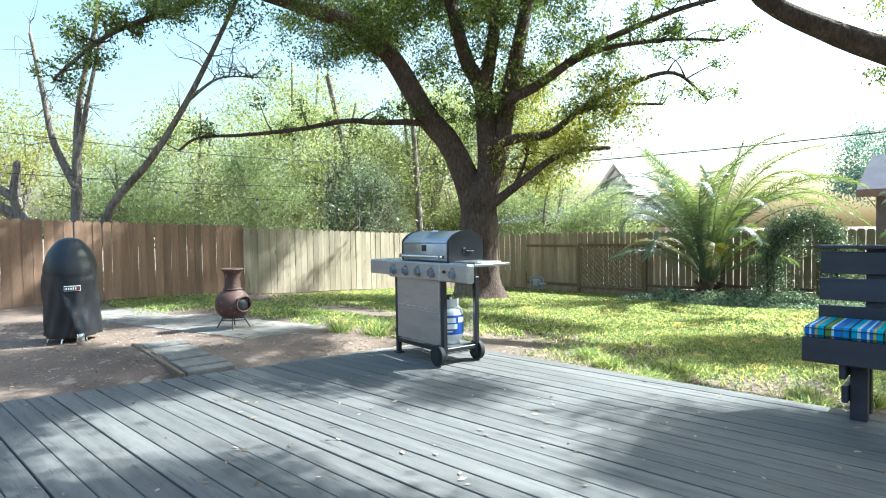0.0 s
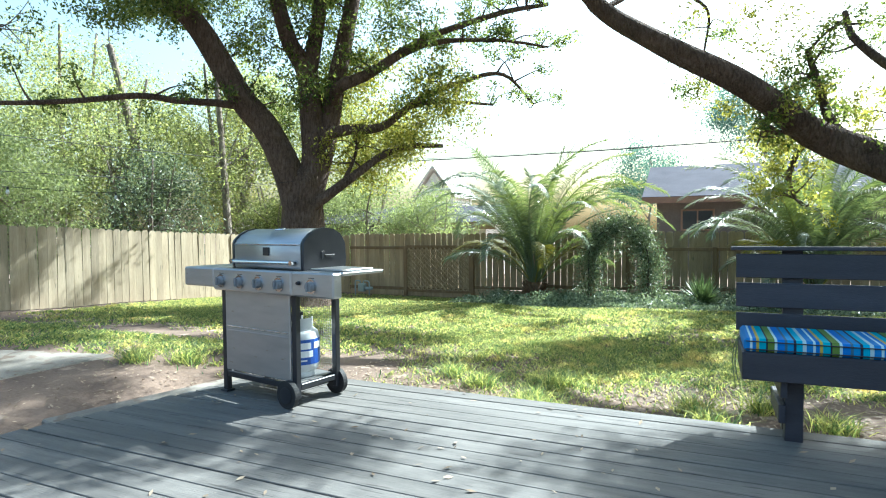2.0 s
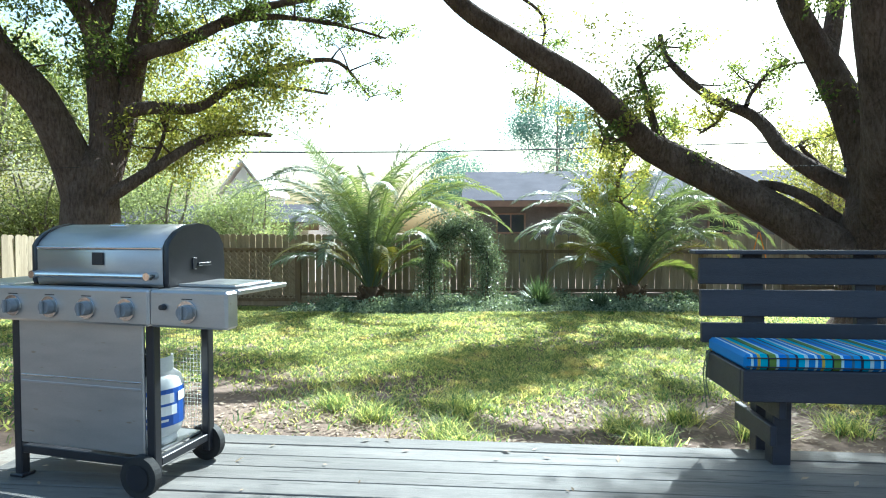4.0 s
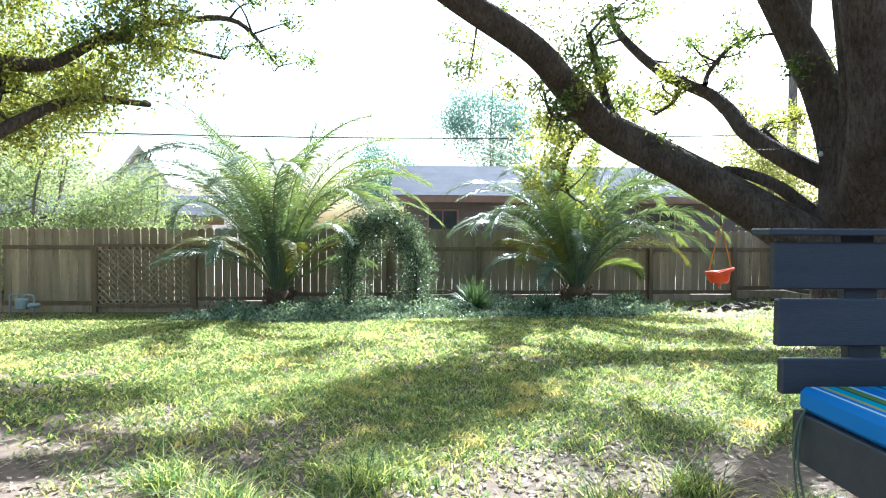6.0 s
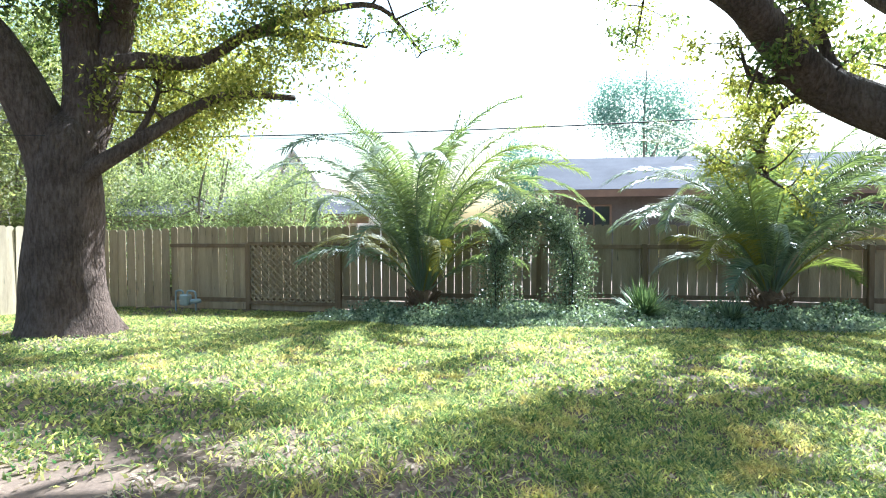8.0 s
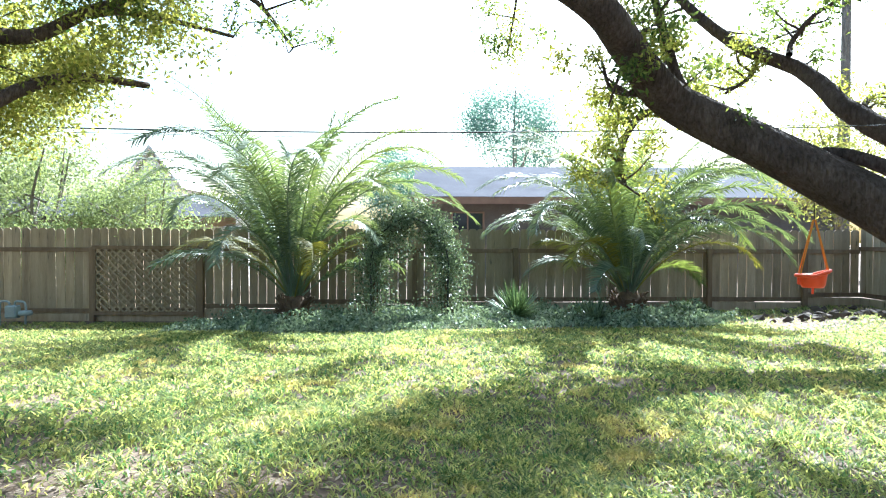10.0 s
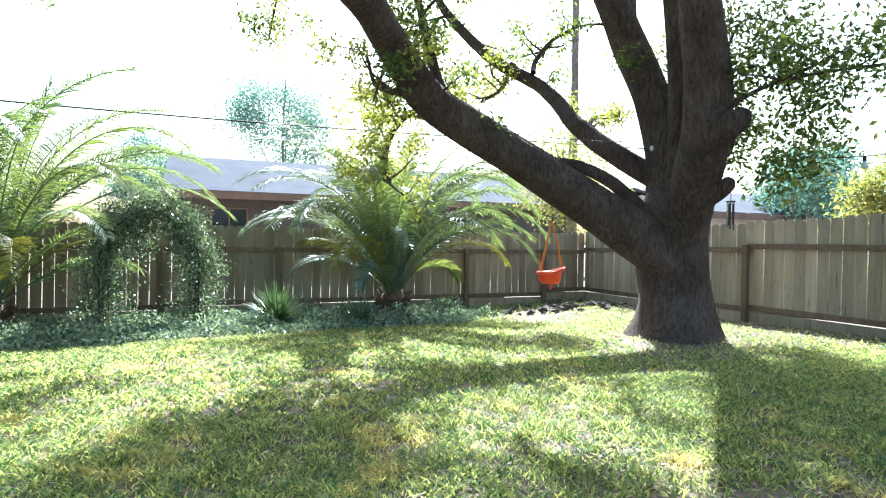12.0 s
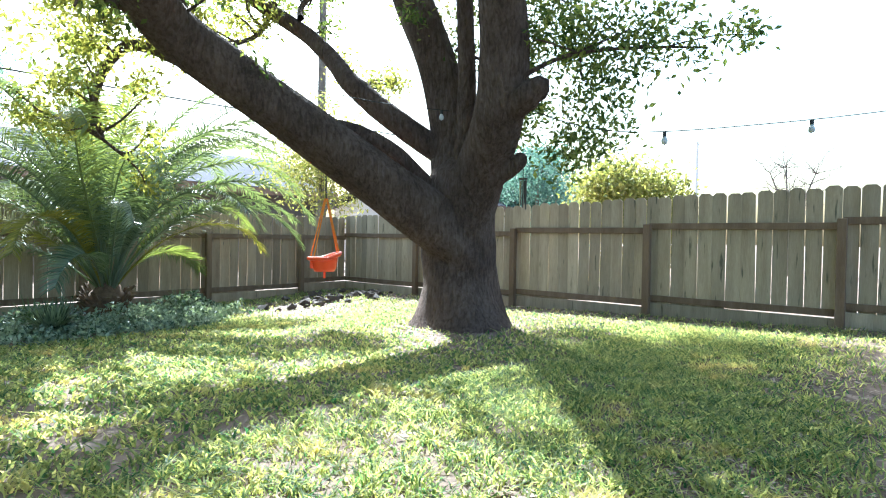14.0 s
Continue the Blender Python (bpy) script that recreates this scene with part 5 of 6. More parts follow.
def palm(label, x, y, seed, scale=1.0, tall=1.0):
    g = np.random.default_rng(seed)
    z0 = gz(x, y)
    t = thing("date_palm", label, "palm", pose(x, y, z0))
    bm = bmesh.new()
    lathe(bm, [(0.24, -0.1), (0.26, 0.1), (0.27, 0.25), (0.22, 0.4), (0.12, 0.52), (0.0, 0.55)], 20)
    for v in bm.verts:
        v.co += Vector(g.normal(0, 0.022, 3))
    part("trunk", bm, M["palm_boot"], t)
    boots = bmesh.new()
    for i in range(70):
        a, z = g.uniform(0, 6.28), g.uniform(0.02, 0.5)
        m = Matrix.Translation((0.24 * math.cos(a), 0.24 * math.sin(a), z * 0.8)) @ Matrix.Rotation(a, 4, 'Z') @ Matrix.Rotation(radians(g.uniform(-75, -35)), 4, 'Y')
        box(boots, 0, g.uniform(0.10, 0.24), -0.028, 0.028, -0.012, 0.012, 0, m)
    part("leaf_base", boots, M["palm_boot"], t)
    kinds = []
    for base, tip, ln in ((88, 60, 4.0), (86, 12, 4.6), (83, -22, 4.7), (78, -44, 4.7), (71, -54, 4.5), (62, -54, 4.0), (46, -45, 2.6)):
        kinds.append([frond_mesh(ln * scale, (base, tip + dt), sd, g, M["palm_leaf"]) for sd, dt in ((-1.0, 8), (0.9, -10))])
    old = frond_mesh(3.5 * scale, (58, -60), 0.3, g, M["palm_old"])
    i = 0
    for ring, count in zip(range(7), (4, 9, 12, 12, 10, 6, 4)):
        for k in range(count):
            a = i * 137.5 + g.uniform(-12, 12)
            i += 1
            me = kinds[ring][int(g.integers(0, 2))]
            if ring > 2 and g.uniform() < 0.10:
                me = old
            ob = hang("frond", me, None, t)
            ob.matrix_local = Matrix.Translation((0, 0, 0.46)) @ Matrix.Rotation(radians(a), 4, 'Z') @ Matrix.Translation((0.10, 0, 0)) @ Matrix.Rotation(radians(g.uniform(-18, 18)), 4, 'X') @ Matrix.Scale(g.uniform(0.86, 1.08), 4)
    return t


palm("large feathery date palm with arching grey-green fronds", -4.88, 15.35, 31, 0.96)
palm("feathery date palm with arching green and yellow fronds", 1.56, 15.26, 32, 0.84)

# ---- flower bed, vine arch and small plants ----
g = np.random.default_rng(51)


def bed_front(x):
    return 13.2 + 0.25 * np.sin(0.9 * x + 1) + 0.9 * smooth_step(-4.5, -7.0, x) + 1.6 * smooth_step(1.9, 3.4, x) - 0.25 * np.exp(-((x - 0.8) / 0.8) ** 2)


n = 42000
x = g.uniform(-7.0, 3.5, n)
y = g.uniform(12.8, 16.3, n)
hgt = 0.10 + 0.26 * (np.sin(2.1 * x + 1.7 * np.sin(2.3 * y)) * np.sin(1.7 * y + 1.2 * np.sin(3.1 * x))) ** 2 * np.clip((y - bed_front(x)) * 2.5, 0, 1)
ok = (y > bed_front(x) + g.normal(0, 0.05, n)) & ((y < 15.9) | (g.uniform(0, 1, n) < 0.5))
x, y, hgt = x[ok], y[ok], hgt[ok]
v, f = leaves(np.stack([x, y, ground_z(x, y) + g.uniform(0.0, 1, len(x)) * hgt], 1), 0.07, g, 0.5)
bed = hang("ground_cover", quick_mesh("ground_cover", v, f), M["cover_leaf"])
tagged(bed, "low glossy ground cover with pale leaves along the fence", "ground cover", kind="stuff")

arch = thing("vine_arch", "garden arch overgrown with dark green climbing vine", "arch", pose(-2.62, 14.95, gz(-2.62, 14.95)))
AW, AH = 0.70, 1.60
half = [(-AW, 0, 0), (-AW, 0, 0.7), (-AW, 0, AH - 0.45), (-AW * 0.72, 0, AH), (0, 0, AH + 0.28), (AW * 0.72, 0, AH), (AW, 0, AH - 0.45), (AW, 0, 0.7), (AW, 0, 0)]
for dy in (-0.26, 0.26):
    p = spline([(a, b + dy, c) for a, b, c in half], 6)
    v, f = tube(p, np.full(len(p), 0.014), 8)
    hang("hoop", quick_mesh("hoop", v, f, True), M["cable"], arch)
p = spline(half, 10)
for k in range(4, len(p) - 3, 5):
    part("crossbar", a_rod((p[k][0], -0.26, p[k][2]), (p[k][0], 0.26, p[k][2]), 0.010), M["cable"], arch)
cl_ = []
for q in spline(half, 14):
    for _ in range(8 if q[2] > AH - 0.5 else 6):
        cl_.append(q + g.normal(0, 1, 3) * np.array([0.13 + 0.08 * max(0.0, 1 - q[2]), 0.22, 0.10]) + np.array([0, 0, 0.06 if q[2] > AH - 0.4 else 0]))
for _ in range(60):
    a = g.uniform(0.2, 2.94)
    cl_.append(np.array([math.cos(a) * AW * 1.1, g.normal(0, 0.25), AH - 0.25 + math.sin(a) * 0.65 + abs(g.normal(0, 0.12))]))
for _ in range(26):
    a, drop = g.uniform(-0.85, 0.85), g.uniform(0.25, 0.9)
    for d in np.arange(0, drop, 0.12):
        cl_.append(np.array([a * AW + g.normal(0, 0.03), g.normal(0, 0.22), AH + 0.22 - 0.35 * a * a - d]))
v, f = leaves(clumps(cl_, 22, 0.09, g), 0.052, g, 0.5)
hang("vine", quick_mesh("vine", v, f), M["vine_leaf"], arch)
stems = []
for k in range(14):
    a = spline([np.array(half[0 if k % 2 else -1]) + g.normal(0, 0.08, 3) * (1, 1, 0), np.array(half[1 if k % 2 else -2]) + g.normal(0, 0.12, 3), np.array(half[2 if k % 2 else -3]) + g.normal(0, 0.12, 3), np.array(half[4]) + g.normal(0, 0.2, 3)], 5)
    stems.append(tube(a, np.linspace(0.012, 0.004, len(a)), 5))
v, f = join(stems)
hang("vine_stem", quick_mesh("vine_stem", v, f, True), M["palm_boot"], arch)


def strap_plant(label, x, y, n, ln, mat, seed):
    g = np.random.default_rng(seed)
    vs, fs = [], []
    for i in range(n):
        a, e = g.uniform(0, 6.28), g.uniform(0.25, 1.35)
        L = ln * g.uniform(0.7, 1.1)
        d = np.array([math.cos(a), math.sin(a), 0.0])
        sd = np.array([-math.sin(a), math.cos(a), 0.0]) * 0.014
        rows = []
        for s in np.linspace(0, 1, 5):
            q = d * L * s * math.cos(e) + np.array([0, 0, L * s * math.sin(e) - 0.35 * L * s * s * (1.4 - e)]) + d * 0.03
            wd = sd * (1 - s ** 2.5) * 1.2
            rows.append((q - wd, q + wd))
        for p, q in zip(rows, rows[1:]):
            b = len(vs)
            vs += [p[0], p[1], q[1], q[0]]
            fs.append((b, b + 1, b + 2, b + 3))
    t = thing("strap_leaf_plant", label, "plant", pose(x, y, gz(x, y) + 0.02))
    hang("foliage", quick_mesh("foliage", np.array(vs), np.array(fs)), M[mat], t)
    return t


strap_plant("pale variegated strap-leaf plant in the bed", -0.72, 14.4, 420, 0.78, "strap_leaf", 61)
strap_plant("dark strap-leaf plant in the bed", 0.55, 13.9, 380, 0.48, "vine_leaf", 62)
strap_plant("small upright pale plant in the bed", 0.60, 15.0, 60, 0.5, "strap_leaf", 63)
strap_plant("small upright pale plant in the bed", 2.75, 15.5, 50, 0.45, "strap_leaf", 64)

# ---- corner leaf pile under the swing, stood in for by rocks ----
g = np.random.default_rng(77)
for k in range(46):
    x, y = 5.35 + g.normal(0, 0.75), 15.1 + g.normal(0, 0.4)
    sx = g.uniform(0.05, 0.14)
    bm = bmesh.new()
    bmesh.ops.create_icosphere(bm, subdivisions=1, radius=1.0)
    for v in bm.verts:
        v.co = Vector((v.co.x * sx, v.co.y * sx * 0.75, v.co.z * sx * 0.7)) + Vector(g.normal(0, 0.016, 3))
    ob = part("rock", bm, M["stone"])
    ob.matrix_world = pose(x, y, gz(x, y) + sx * 0.25, g.uniform(-20, 20), g.uniform(-20, 20), g.uniform(0, 360))
    tagged(ob, "small brown rock standing in for a leaf pile by the fence corner", "rock", group="rock heap")

# ---- swing ----
SW = (3.20, 12.28, 0.53)
swing = thing("toddler_swing", "orange-red plastic toddler swing hanging from the oak limb", "swing", pose(*SW, 0, 0, -25))
bm = bmesh.new()
lathe(bm, [(0.0, -0.10), (0.13, -0.10), (0.155, -0.06), (0.175, 0.02), (0.19, 0.06), (0.178, 0.06), (0.16, 0.02), (0.14, -0.05), (0.0, -0.085)], 28, squash=0.8)
for v in bm.verts:
    if v.co.z > 0.0:
        v.co.z += 0.07 * max(0, v.co.x / 0.19)
part("seat", bm, M["orange"], swing)
ringp = np.array([(0.205 * math.cos(a), 0.165 * math.sin(a), 0.07 + 0.075 * max(0, math.cos(a))) for a in np.linspace(0, 2 * math.pi, 33)])
v, f = tube(ringp, np.full(33, 0.026), 10)
hang("rim", quick_mesh("rim", v, f, True), M["orange"], swing)
part("crotch_post", a_box(-0.19, -0.13, -0.03, 0.03, -0.06, 0.10, 0.012), M["orange"], swing)
part("buckle_strap", a_box(-0.015, 0.015, -0.012, 0.012, -0.19, -0.10, 0.004), M["orange"], swing)
for px_, py_ in ((0.19, 0.06), (0.19, -0.06), (-0.16, 0.11), (-0.16, -0.11)):
    part("rope", a_rod((px_, py_, 0.10), (0.02 * (px_ > 0), py_ * 0.3, 0.86), 0.010, n=6), M["rope"], swing)
part("hanger_rope", a_rod((0.01, 0, 0.85), (0.0, -0.0, 1.30), 0.008, n=6), M["cable"], swing)

# ---- gas meter ----
meter = thing("gas_meter", "grey-blue gas meter with bent pipes by the fence", "gas meter", pose(-10.85, 15.95, gz(-10.85, 15.95)))
part("body", a_box(-0.02, 0.22, -0.09, 0.09, 0.14, 0.40, 0.03), M["meter"], meter)
part("regulator", lathe(bmesh.new(), [(0.0, 0.20), (0.11, 0.20), (0.13, 0.24), (0.11, 0.29), (0.0, 0.30)], 20, Matrix.Translation((0.36, 0, 0.0))), M["meter"], meter)
for pts in ([(-0.16, 0, 0), (-0.16, 0, 0.42), (-0.12, 0, 0.48), (0.0, 0, 0.48), (0.04, 0, 0.42)], [(0.14, 0, 0.40), (0.16, 0, 0.47), (0.24, 0, 0.48), (0.36, 0, 0.42), (0.36, 0, 0.02)]):
    p = spline(pts, 5)
    v, f = tube(p, np.full(len(p), 0.022), 8)
    hang("pipe", quick_mesh("pipe", v, f, True), M["meter"], meter)

# ---- wind chime, string lights, wires ----
chime = thing("wind_chime", "dark tubular wind chime hanging from an oak stub", "wind chime", pose(4.40, 9.98, 1.44))
part("top_disc", a_rod((0, 0, 0.18), (0, 0, 0.20), 0.055, n=16), M["bamboo"], chime)
part("cord", a_rod((0, 0, 0.20), (0, 0, 0.32), 0.005, n=6), M["cable"], chime)
for k in range(5):
    a = radians(72 * k)
    part("tube", a_rod((0.038 * math.cos(a), 0.038 * math.sin(a), 0.17), (0.038 * math.cos(a), 0.038 * math.sin(a), -0.10 - 0.02 * k), 0.009, n=8), M["chrome"] if k == 2 else M["bamboo"], chime)


def string_lights(label, pts, bulbs, seed):
    t = thing("string_lights", label, "string lights", pose(*pts[0]))
    p = spline(pts, 8)
    v, f = tube(p - np.array(pts[0]), np.full(len(p), 0.005), 5)
    hang("cord", quick_mesh("cord", v, f, True), M["cable"], t)
    for s in bulbs:
        q = p[int(s * (len(p) - 1))] - np.array(pts[0])
        bm = a_rod(q, q - Vector((0, 0, 0.05)), 0.018, n=8)
        sock = part("socket", bm, M["cable"], t)
        bm = lathe(bmesh.new(), [(0.016, -0.05), (0.030, -0.085), (0.026, -0.115), (0.0, -0.13)], 10, Matrix.Translation(q))
        part("bulb", bm, M["tank"], sock, "small clear bulb")
    return t


string_lights("black cord of small bulbs from the oak across the yard", [(2.2, 11.7, 2.60), (3.2, 11.3, 2.52), (4.05, 10.86, 2.50)], (0.98,), 1)
string_lights("black cord of small bulbs slung from the oak towards the house", [(4.2, 9.85, 2.42), (3.9, 8.6, 1.98), (4.6, 7.4, 2.02), (6.0, 6.2, 2.30), (7.0, 5.5, 2.6)], (0.35, 0.58, 0.8), 2)
string_lights("black cord of small bulbs slung along the west side", [(-9.4, 11.1, 2.6), (-10.8, 8.0, 2.2), (-12.3, 5.0, 2.35), (-13.8, 1.8, 2.9), (-14.4, -3.0, 3.6)], (0.3, 0.42, 0.54, 0.66), 3)


def wire(label, a, b, sag, r=0.014):
    t = thing("utility_wire", label, "wire", pose(*a))
    mid = [(a[i] + b[i]) / 2 - (sag if i == 2 else 0) for i in range(3)]
    p = spline([a, mid, b], 14) - np.array(a)
    v, f = tube(p, np.full(len(p), r), 5)
    hang("cable", quick_mesh("cable", v, f, True), M["cable"], t)


wire("thick black overhead utility cable behind the yard", (-24.0, 20.0, 4.35), (16.0, 20.6, 4.5), 0.35, 0.022)
wire("thin overhead wire behind the yard", (-24.0, 24.0, 4.9), (20.0, 24.5, 5.4), 0.5, 0.010)
wire("thin overhead wire over the west fence", (-17.5, -8.0, 4.6), (-15.5, 20.0, 4.1), 0.5, 0.010)
wire("thin overhead wire over the west fence", (-17.6, -8.0, 3.4), (-15.6, 20.0, 3.3), 0.4, 0.010)
pole = thing("utility_pole", "thin pale utility pole far beyond the side fence", "pole", pose(29.7, 16.3, -0.3))
part("shaft", a_rod((0, 0, 0), (0, 0, 6.4), 0.10, 0.07, 8), M["siding"], pole)
pole = thing("utility_pole", "tall grey wooden utility pole behind the corner", "pole", pose(13.2, 26.0, -0.3))
part("shaft", a_rod((0, 0, 0), (0, 0, 15.0), 0.20, 0.14, 10), M["bark_pale"], pole)
part("crossarm", a_box(-1.2, 1.2, -0.06, 0.06, 13.6, 13.75, 0.01), M["bark_pale"], pole)


# ---- neighbouring houses ----
def gable_house(label, x0, x1, y0, y1, eave, ridge, along, wall, windows=()):
    """A house with a pitched roof; the ridge runs along x or y."""
    h = thing("house", label, "house", pose(0, 0, 0))
    part("wall", a_box(x0, x1, y0, y1, -0.4, eave, 0.0), M[wall], h)
    bm = bmesh.new()
    o = 0.55 if x1 - x0 > 4 else 0.18
    X0, X1, Y0, Y1 = x0 - o, x1 + o, y0 - o, y1 + o
    if along == "x":
        m_ = (Y0 + Y1) / 2
        lo = [(X0, Y0, eave), (X1, Y0, eave), (X1, m_, ridge), (X0, m_, ridge), (X0, Y1, eave), (X1, Y1, eave)]
        faces = [(0, 1, 2, 3), (3, 2, 5, 4)]
        gab = [[(x0, y0, eave), (x0, y1, eave), (x0, m_, ridge - 0.2)], [(x1, y0, eave), (x1, y1, eave), (x1, m_, ridge - 0.2)]]
    else:
        m_ = (X0 + X1) / 2
        lo = [(X0, Y0, eave), (X0, Y1, eave), (m_, Y1, ridge), (m_, Y0, ridge), (X1, Y0, eave), (X1, Y1, eave)]
        faces = [(0, 1, 2, 3), (3, 2, 5, 4)]
        gab = [[(x0, y0, eave), (x1, y0, eave), (m_, y0, ridge - 0.2)], [(x0, y1, eave), (x1, y1, eave), (m_, y1, ridge - 0.2)]]
    vs = [bm.verts.new(p) for p in lo]
    for f in faces:
        bm.faces.new([vs[i] for i in f])
    bmesh.ops.recalc_face_normals(bm, faces=bm.faces[:])
    ret = bmesh.ops.extrude_face_region(bm, geom=bm.faces[:])
    for v in ret["geom"]:
        if isinstance(v, bmesh.types.BMVert):
            v.co.z += 0.12
    bmesh.ops.recalc_face_normals(bm, faces=bm.faces[:])
    # narrow house: roof painted pale as siding, to look washed out by glare
    roof = part("roof", bm, M["roof" if x1 - x0 > 4 else "siding"], h)
    for tri in gab:
        bm = bmesh.new()
        dv = Vector((0.03, 0, 0)) if along == "x" else Vector((0, 0.03, 0))
        a = [bm.verts.new(p) for p in tri]
        b = [bm.verts.new(Vector(p) + dv) for p in tri]
        bm.faces.new(a)
        bm.faces.new(b[::-1])
        for i in range(3):
            bm.faces.new((a[i], a[(i + 1) % 3], b[(i + 1) % 3], b[i]))
        bmesh.ops.recalc_face_normals(bm, faces=bm.faces[:])
        part("gable", bm, M["siding"], h)
    if along == "x":
        part("fascia", a_box(X0, X1, Y0 - 0.03, Y0 - 0.004, eave - 0.16, eave + 0.10), M["trim"], h)
    for wx, wz in windows:
        win = part("window", a_box(wx - 0.65, wx + 0.65, y0 - 0.05, y0 - 0.004, wz - 0.45, wz + 0.45, 0.01), M["trim"], h)
        for s in (-0.3, 0.3):
            part("pane", a_box(wx + s - 0.27, wx + s + 0.27, y0 - 0.062, y0 - 0.052, wz - 0.38, wz + 0.38), M["glass"], win)
    return h


gable_house("low brick house with a pale grey shingle roof", -2.6, 13.5, 26.5, 33.5, 2.62, 4.25, "x", "brick", [(-1.0, 1.75), (3.4, 1.75), (8.0, 1.75)])
gable_house("pale house with a brown gable beyond the fence", -13.9, -11.9, 26.0, 28.5, 3.0, 4.5, "y", "siding", [(-12.8, 1.8)])
gable_house("long low pale building beyond the fence", -20.0, -8.2, 20.6, 23.6, 1.6, 2.3, "x", "siding")
gable_house("low pale house beyond the side fence", 17.0, 26.0, 22.0, 30.0, 2.3, 3.6, "x", "siding")
gable_house("brick house beyond the side fence", 14.5, 24.0, 0.5, 5.3, 2.6, 4.2, "x", "brick")
# the house behind the camera closes the yard
home = thing("house", "brick house wall at the back of the deck", "house", pose(0, 0, 0))
part("wall", a_box(-9.0, 7.0, -5.4, -5.1, -0.4, 2.6), M["brick"], home)
bm = bmesh.new()
box(bm, -9.5, 7.5, -9.0, -4.5, 2.62, 2.80, 0.0)
for v in bm.verts:
    if v.co.y < -8:
        v.co.z += 1.7
part("roof", bm, M["roof"], home)
for wx in (-3.6, 1.2):
    win = part("window", a_box(wx - 0.95, wx + 0.95, -5.10, -5.04, 0.1, 2.1, 0.01), M["white"], home)
    for s in (-0.45, 0.45):
        part("pane", a_box(wx + s - 0.40, wx + s + 0.40, -5.038, -5.028, 0.2, 2.0), M["glass"], win)

# ---- lawn ----
g = np.random.default_rng(91)


def lawn_density(x, y):
    """How thick the grass stands, 0 to 1."""
    d = np.ones_like(x)
    patch = np.sin(0.8 * x + 1.7 * np.sin(0.5 * y)) * np.sin(0.9 * y + 1.3 * np.sin(0.6 * x)) + 0.5 * np.sin(2.3 * x + 1.1 * y) * np.sin(1.9 * y - 1.4 * x)
    d *= 0.66 + 0.34 * np.clip(patch + 0.6, 0, 1)
    d *= np.clip(smooth_step(6.2, 7.9, y + 0.5 * patch) + 0.22 * np.clip(patch - 0.1, 0, 1) * smooth_step(4.9, 5.4, y), 0, 1)
    d *= 1 - 0.85 * smooth_step(5.6, 6.4, x)
    d *= 1 - 0.9 * np.exp(-(((x - 4.4) / 1.7) ** 2 + ((y - 10.6) / 1.1) ** 2))
    d *= 1 - 0.93 * np.exp(-(((x - 4.4) / 1.9) ** 2 + ((y - 14.4) / 1.9) ** 2))
    d *= 1 - 0.9 * np.exp(-(((x + 9.6) / 1.5) ** 2 + ((y - 11.6) / 1.2) ** 2))
    d *= 1 - 0.5 * np.exp(-(((x + 10.5) / 2.0) ** 2 + ((y - 15.2) / 1.2) ** 2))
    return np.clip(d, 0, 1)


def west_density(x, y):
    d = smooth_step(4.6, 5.8, y - 0.10 * (x + 6)) * 0.9
    d = np.maximum(d, 0.9 * smooth_step(-10.6, -11.6, x) * smooth_step(3.2, 3.8, y))
    return np.where(x < -5.2, d, 0)


def blades(x, y, h, w, g):
    n = len(x)
    z = ground_z(x, y) - 0.005
    a = g.uniform(0, 6.28, n)
    lean = g.normal(0, 1.0, (n, 2)) * h[:, None]
    sx, sy = np.cos(a) * w / 2, np.sin(a) * w / 2
    b0 = np.stack([x - sx, y - sy, z], 1)
    b1 = np.stack([x + sx, y + sy, z], 1)
    m0 = np.stack([x + lean[:, 0] * 0.4 + sx * 0.9, y + lean[:, 1] * 0.4 + sy * 0.9, z + h * 0.62], 1)
    tp = np.stack([x + lean[:, 0], y + lean[:, 1], z + h * g.uniform(0.75, 1.0, n)], 1)
    m1 = np.stack([x + lean[:, 0] * 0.4 - sx * 0.9, y + lean[:, 1] * 0.4 - sy * 0.9, z + h * 0.62], 1)
    v = np.stack([b0, b1, m0, tp, m1], 1).reshape(-1, 3)
    i = np.arange(n)[:, None] * 5
    f = np.concatenate([i + np.array([[0, 1, 2, 4]]), i + np.array([[4, 2, 3, 3]])], 1).reshape(-1, 4)
    return v, f


def lawn(label, x0, x1, y0, y1, per, h, w, seed, dens):
    g = np.random.default_rng(seed)
    n = int((x1 - x0) * (y1 - y0) * per)
    x, y = g.uniform(x0, x1, n), g.uniform(y0, y1, n)
    d = dens(x, y)
    # tufts: finer clumps within the sward
    tuft = 0.55 + 0.45 * np.sin(9 * x + 3 * np.sin(5 * y)) * np.sin(8 * y + 3 * np.sin(6 * x))
    ok = (g.uniform(0, 1, n) < d * tuft) & ~((y > bed_front(x) + 0.05) & (x > -7.0) & (x < 3.5))
    x, y, tuft = x[ok], y[ok], tuft[ok]
    hh = h * g.uniform(0.5, 1.15, len(x)) * (0.7 + 0.5 * tuft)
    v, f = blades(x, y, hh, np.full(len(x), w) * g.uniform(0.7, 1.3, len(x)), g)
    me = quick_mesh("grass", v, f)
    return tagged(hang("grass", me, M["grass"]), label, "grass", kind="stuff")


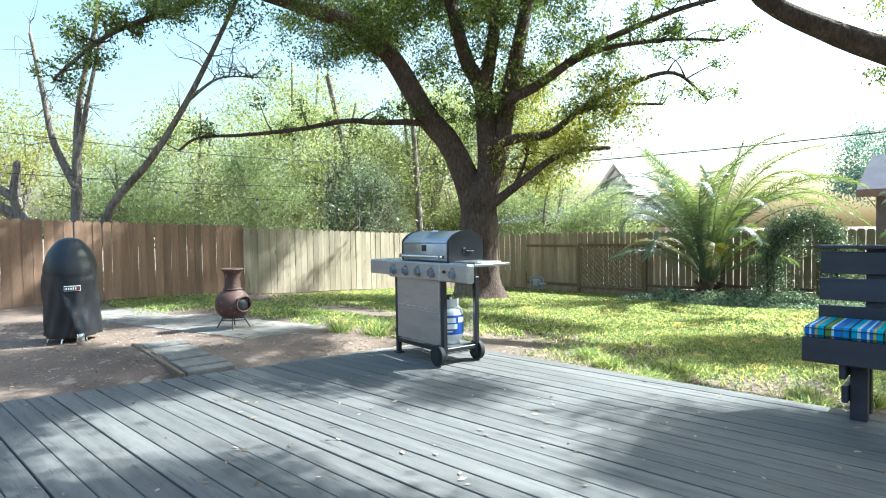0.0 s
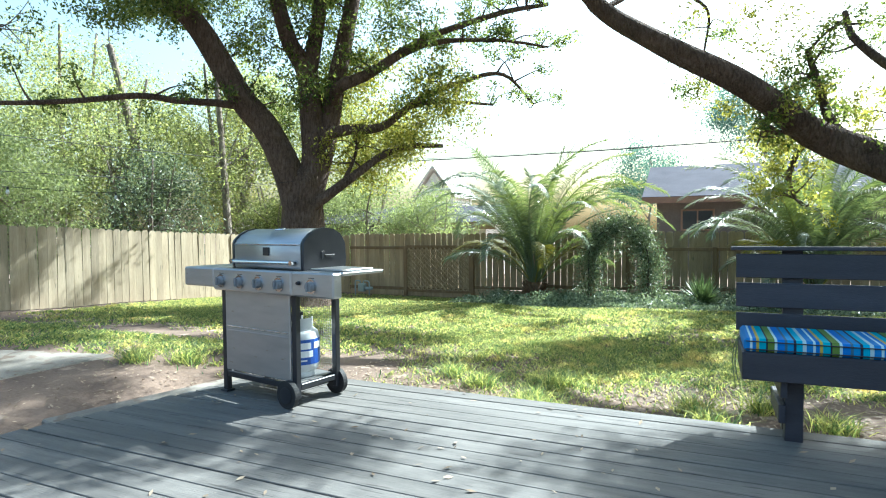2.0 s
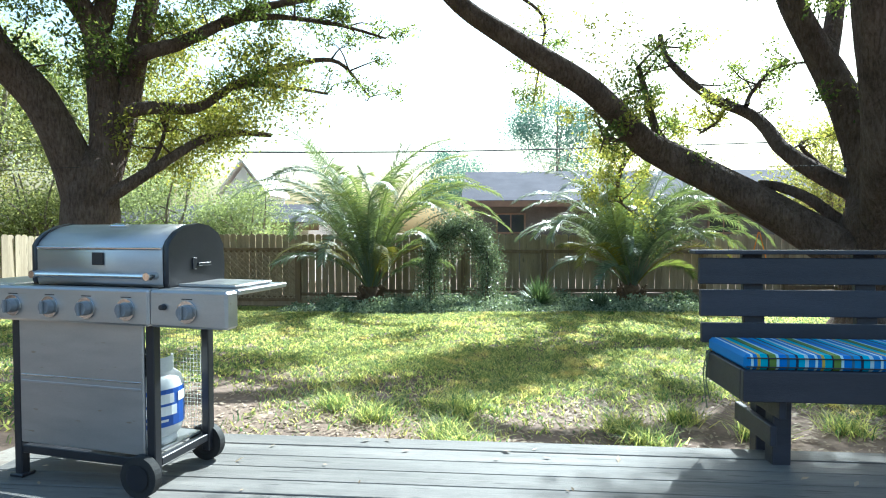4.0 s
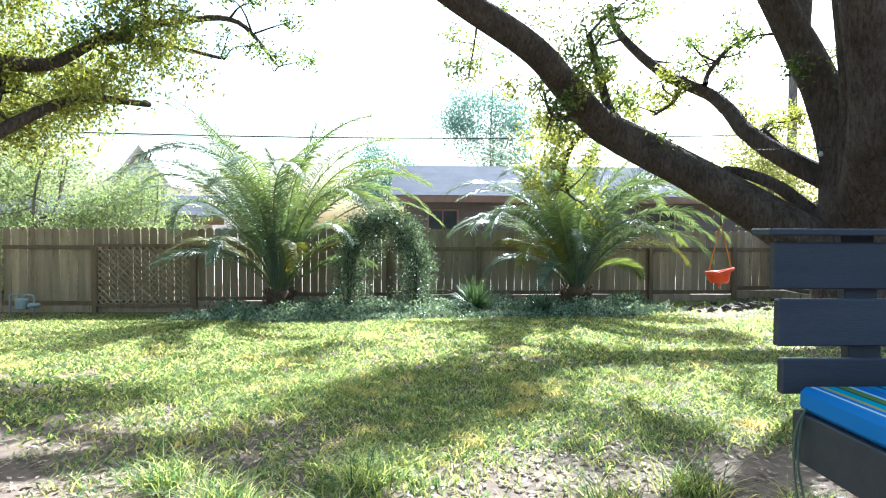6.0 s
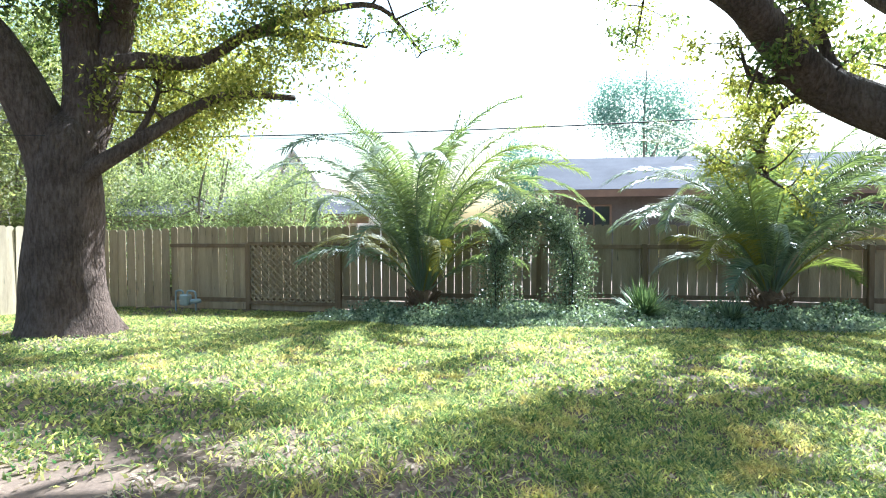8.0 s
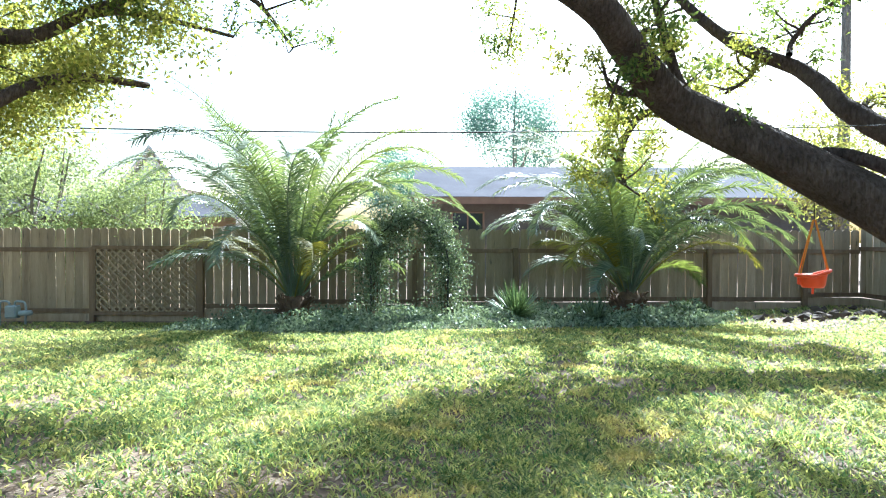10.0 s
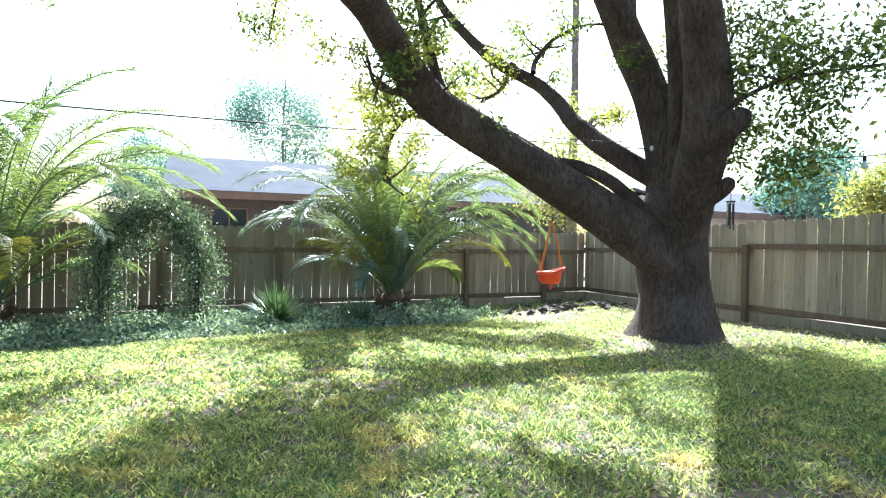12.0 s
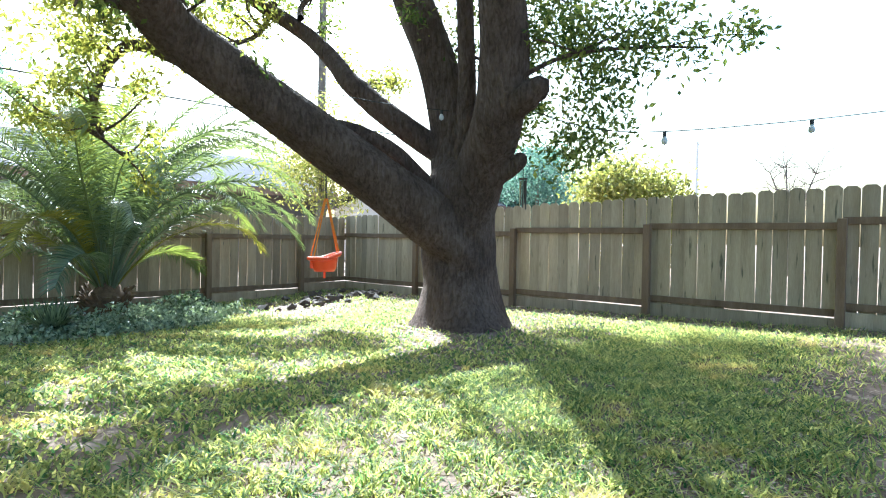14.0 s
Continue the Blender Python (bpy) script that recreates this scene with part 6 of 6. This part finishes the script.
lawn("short green lawn grass with thin patches near the deck", -4.5, 6.9, 4.75, 9.0, 6600, 0.068, 0.0115, 1, lawn_density)
lawn("short green lawn grass in dappled sun", -6.5, 6.9, 9.0, 16.4, 3000, 0.062, 0.017, 2, lawn_density)
lawn("short green lawn grass around the far oak", -13.4, -4.5, 6.2, 16.2, 1900, 0.062, 0.020, 3, lambda x, y: lawn_density(x, y) * (x < -4.5) * ~((x > -6.5) & (y > 9.0)))
lawn("green grass by the west fence", -14.0, -5.2, 3.2, 6.2, 2000, 0.07, 0.019, 4, west_density)

# tall tufts on the bare strip before the deck
for k, (x, y) in enumerate([(-2.2, 5.5), (-2.05, 5.25), (-0.75, 5.75), (-0.6, 5.4), (-2.9, 5.9), (-3.3, 6.2), (0.3, 5.6), (1.1, 5.8), (-0.2, 6.0), (-6.1, 4.9), (-6.6, 4.6), (-2.1, 6.2)]):
    g = np.random.default_rng(300 + k)
    n = 260
    v, f = blades(x + g.normal(0, 0.09, n), y + g.normal(0, 0.08, n), g.uniform(0.10, 0.22, n), np.full(n, 0.008), g)
    tagged(hang("grass_tuft", quick_mesh("grass_tuft", v, f), M["grass"]), "loose tuft of yellow-green grass on bare soil", "grass", kind="stuff")

# ---- fallen leaves ----
g = np.random.default_rng(101)


def litter(label, n, where, size, seed):
    g = np.random.default_rng(seed)
    pts = np.array([where(g) for _ in range(n)])
    a = g.uniform(0, 6.28, n)
    d = np.stack([np.cos(a), np.sin(a), g.normal(0, 0.15, n)], 1)
    s = np.stack([-np.sin(a), np.cos(a), g.normal(0, 0.2, n)], 1)
    L = (size * g.uniform(0.6, 1.3, n))[:, None]
    up = np.array([0, 0, 1.0])
    v = np.stack([pts - d * L * 0.5, pts + s * L * 0.2 + up * L * 0.08, pts + d * L * 0.5 + up * L * 0.1, pts - s * L * 0.2 + up * L * 0.06], 1).reshape(-1, 3)
    return tagged(hang("fallen_leaves", quick_mesh("fallen_leaves", v, np.arange(4 * n).reshape(n, 4)), M["dry"]), label, "leaves", kind="stuff")


def on_deck(g):
    y = g.uniform(-1.5, FRONT - 0.05)
    x = g.uniform(deck_left(y) + 0.1, 3.0)
    return x, y, DECK_Z + 0.006


def on_soil(x0, x1, y0, y1):
    def at(g):
        x, y = g.uniform(x0, x1), g.uniform(y0, y1)
        return x, y, gz(x, y) + 0.012
    return at


litter("dry fallen leaves scattered on the deck", 420, on_deck, 0.055, 1)
litter("pale dry leaf litter on the soil before the deck", 9500, on_soil(-4.6, 5.0, 4.72, 7.6), 0.055, 2)
litter("dry leaf litter along the side fence", 2200, on_soil(5.4, 6.95, 5.0, 16.4), 0.07, 3)
litter("dry leaf litter on the bare ground by the smoker", 3000, on_soil(-11.5, -5.4, 0.0, 4.6), 0.05, 4)
litter("dry leaves around the leaning oak", 1600, on_soil(2.6, 6.4, 9.3, 12.2), 0.06, 5)
litter("dry leaves in the far corner", 1700, on_soil(2.8, 6.8, 12.6, 16.3), 0.07, 6)
litter("dry leaves scattered over the lawn", 3800, on_soil(-8.0, 5.6, 6.5, 13.2), 0.055, 7)
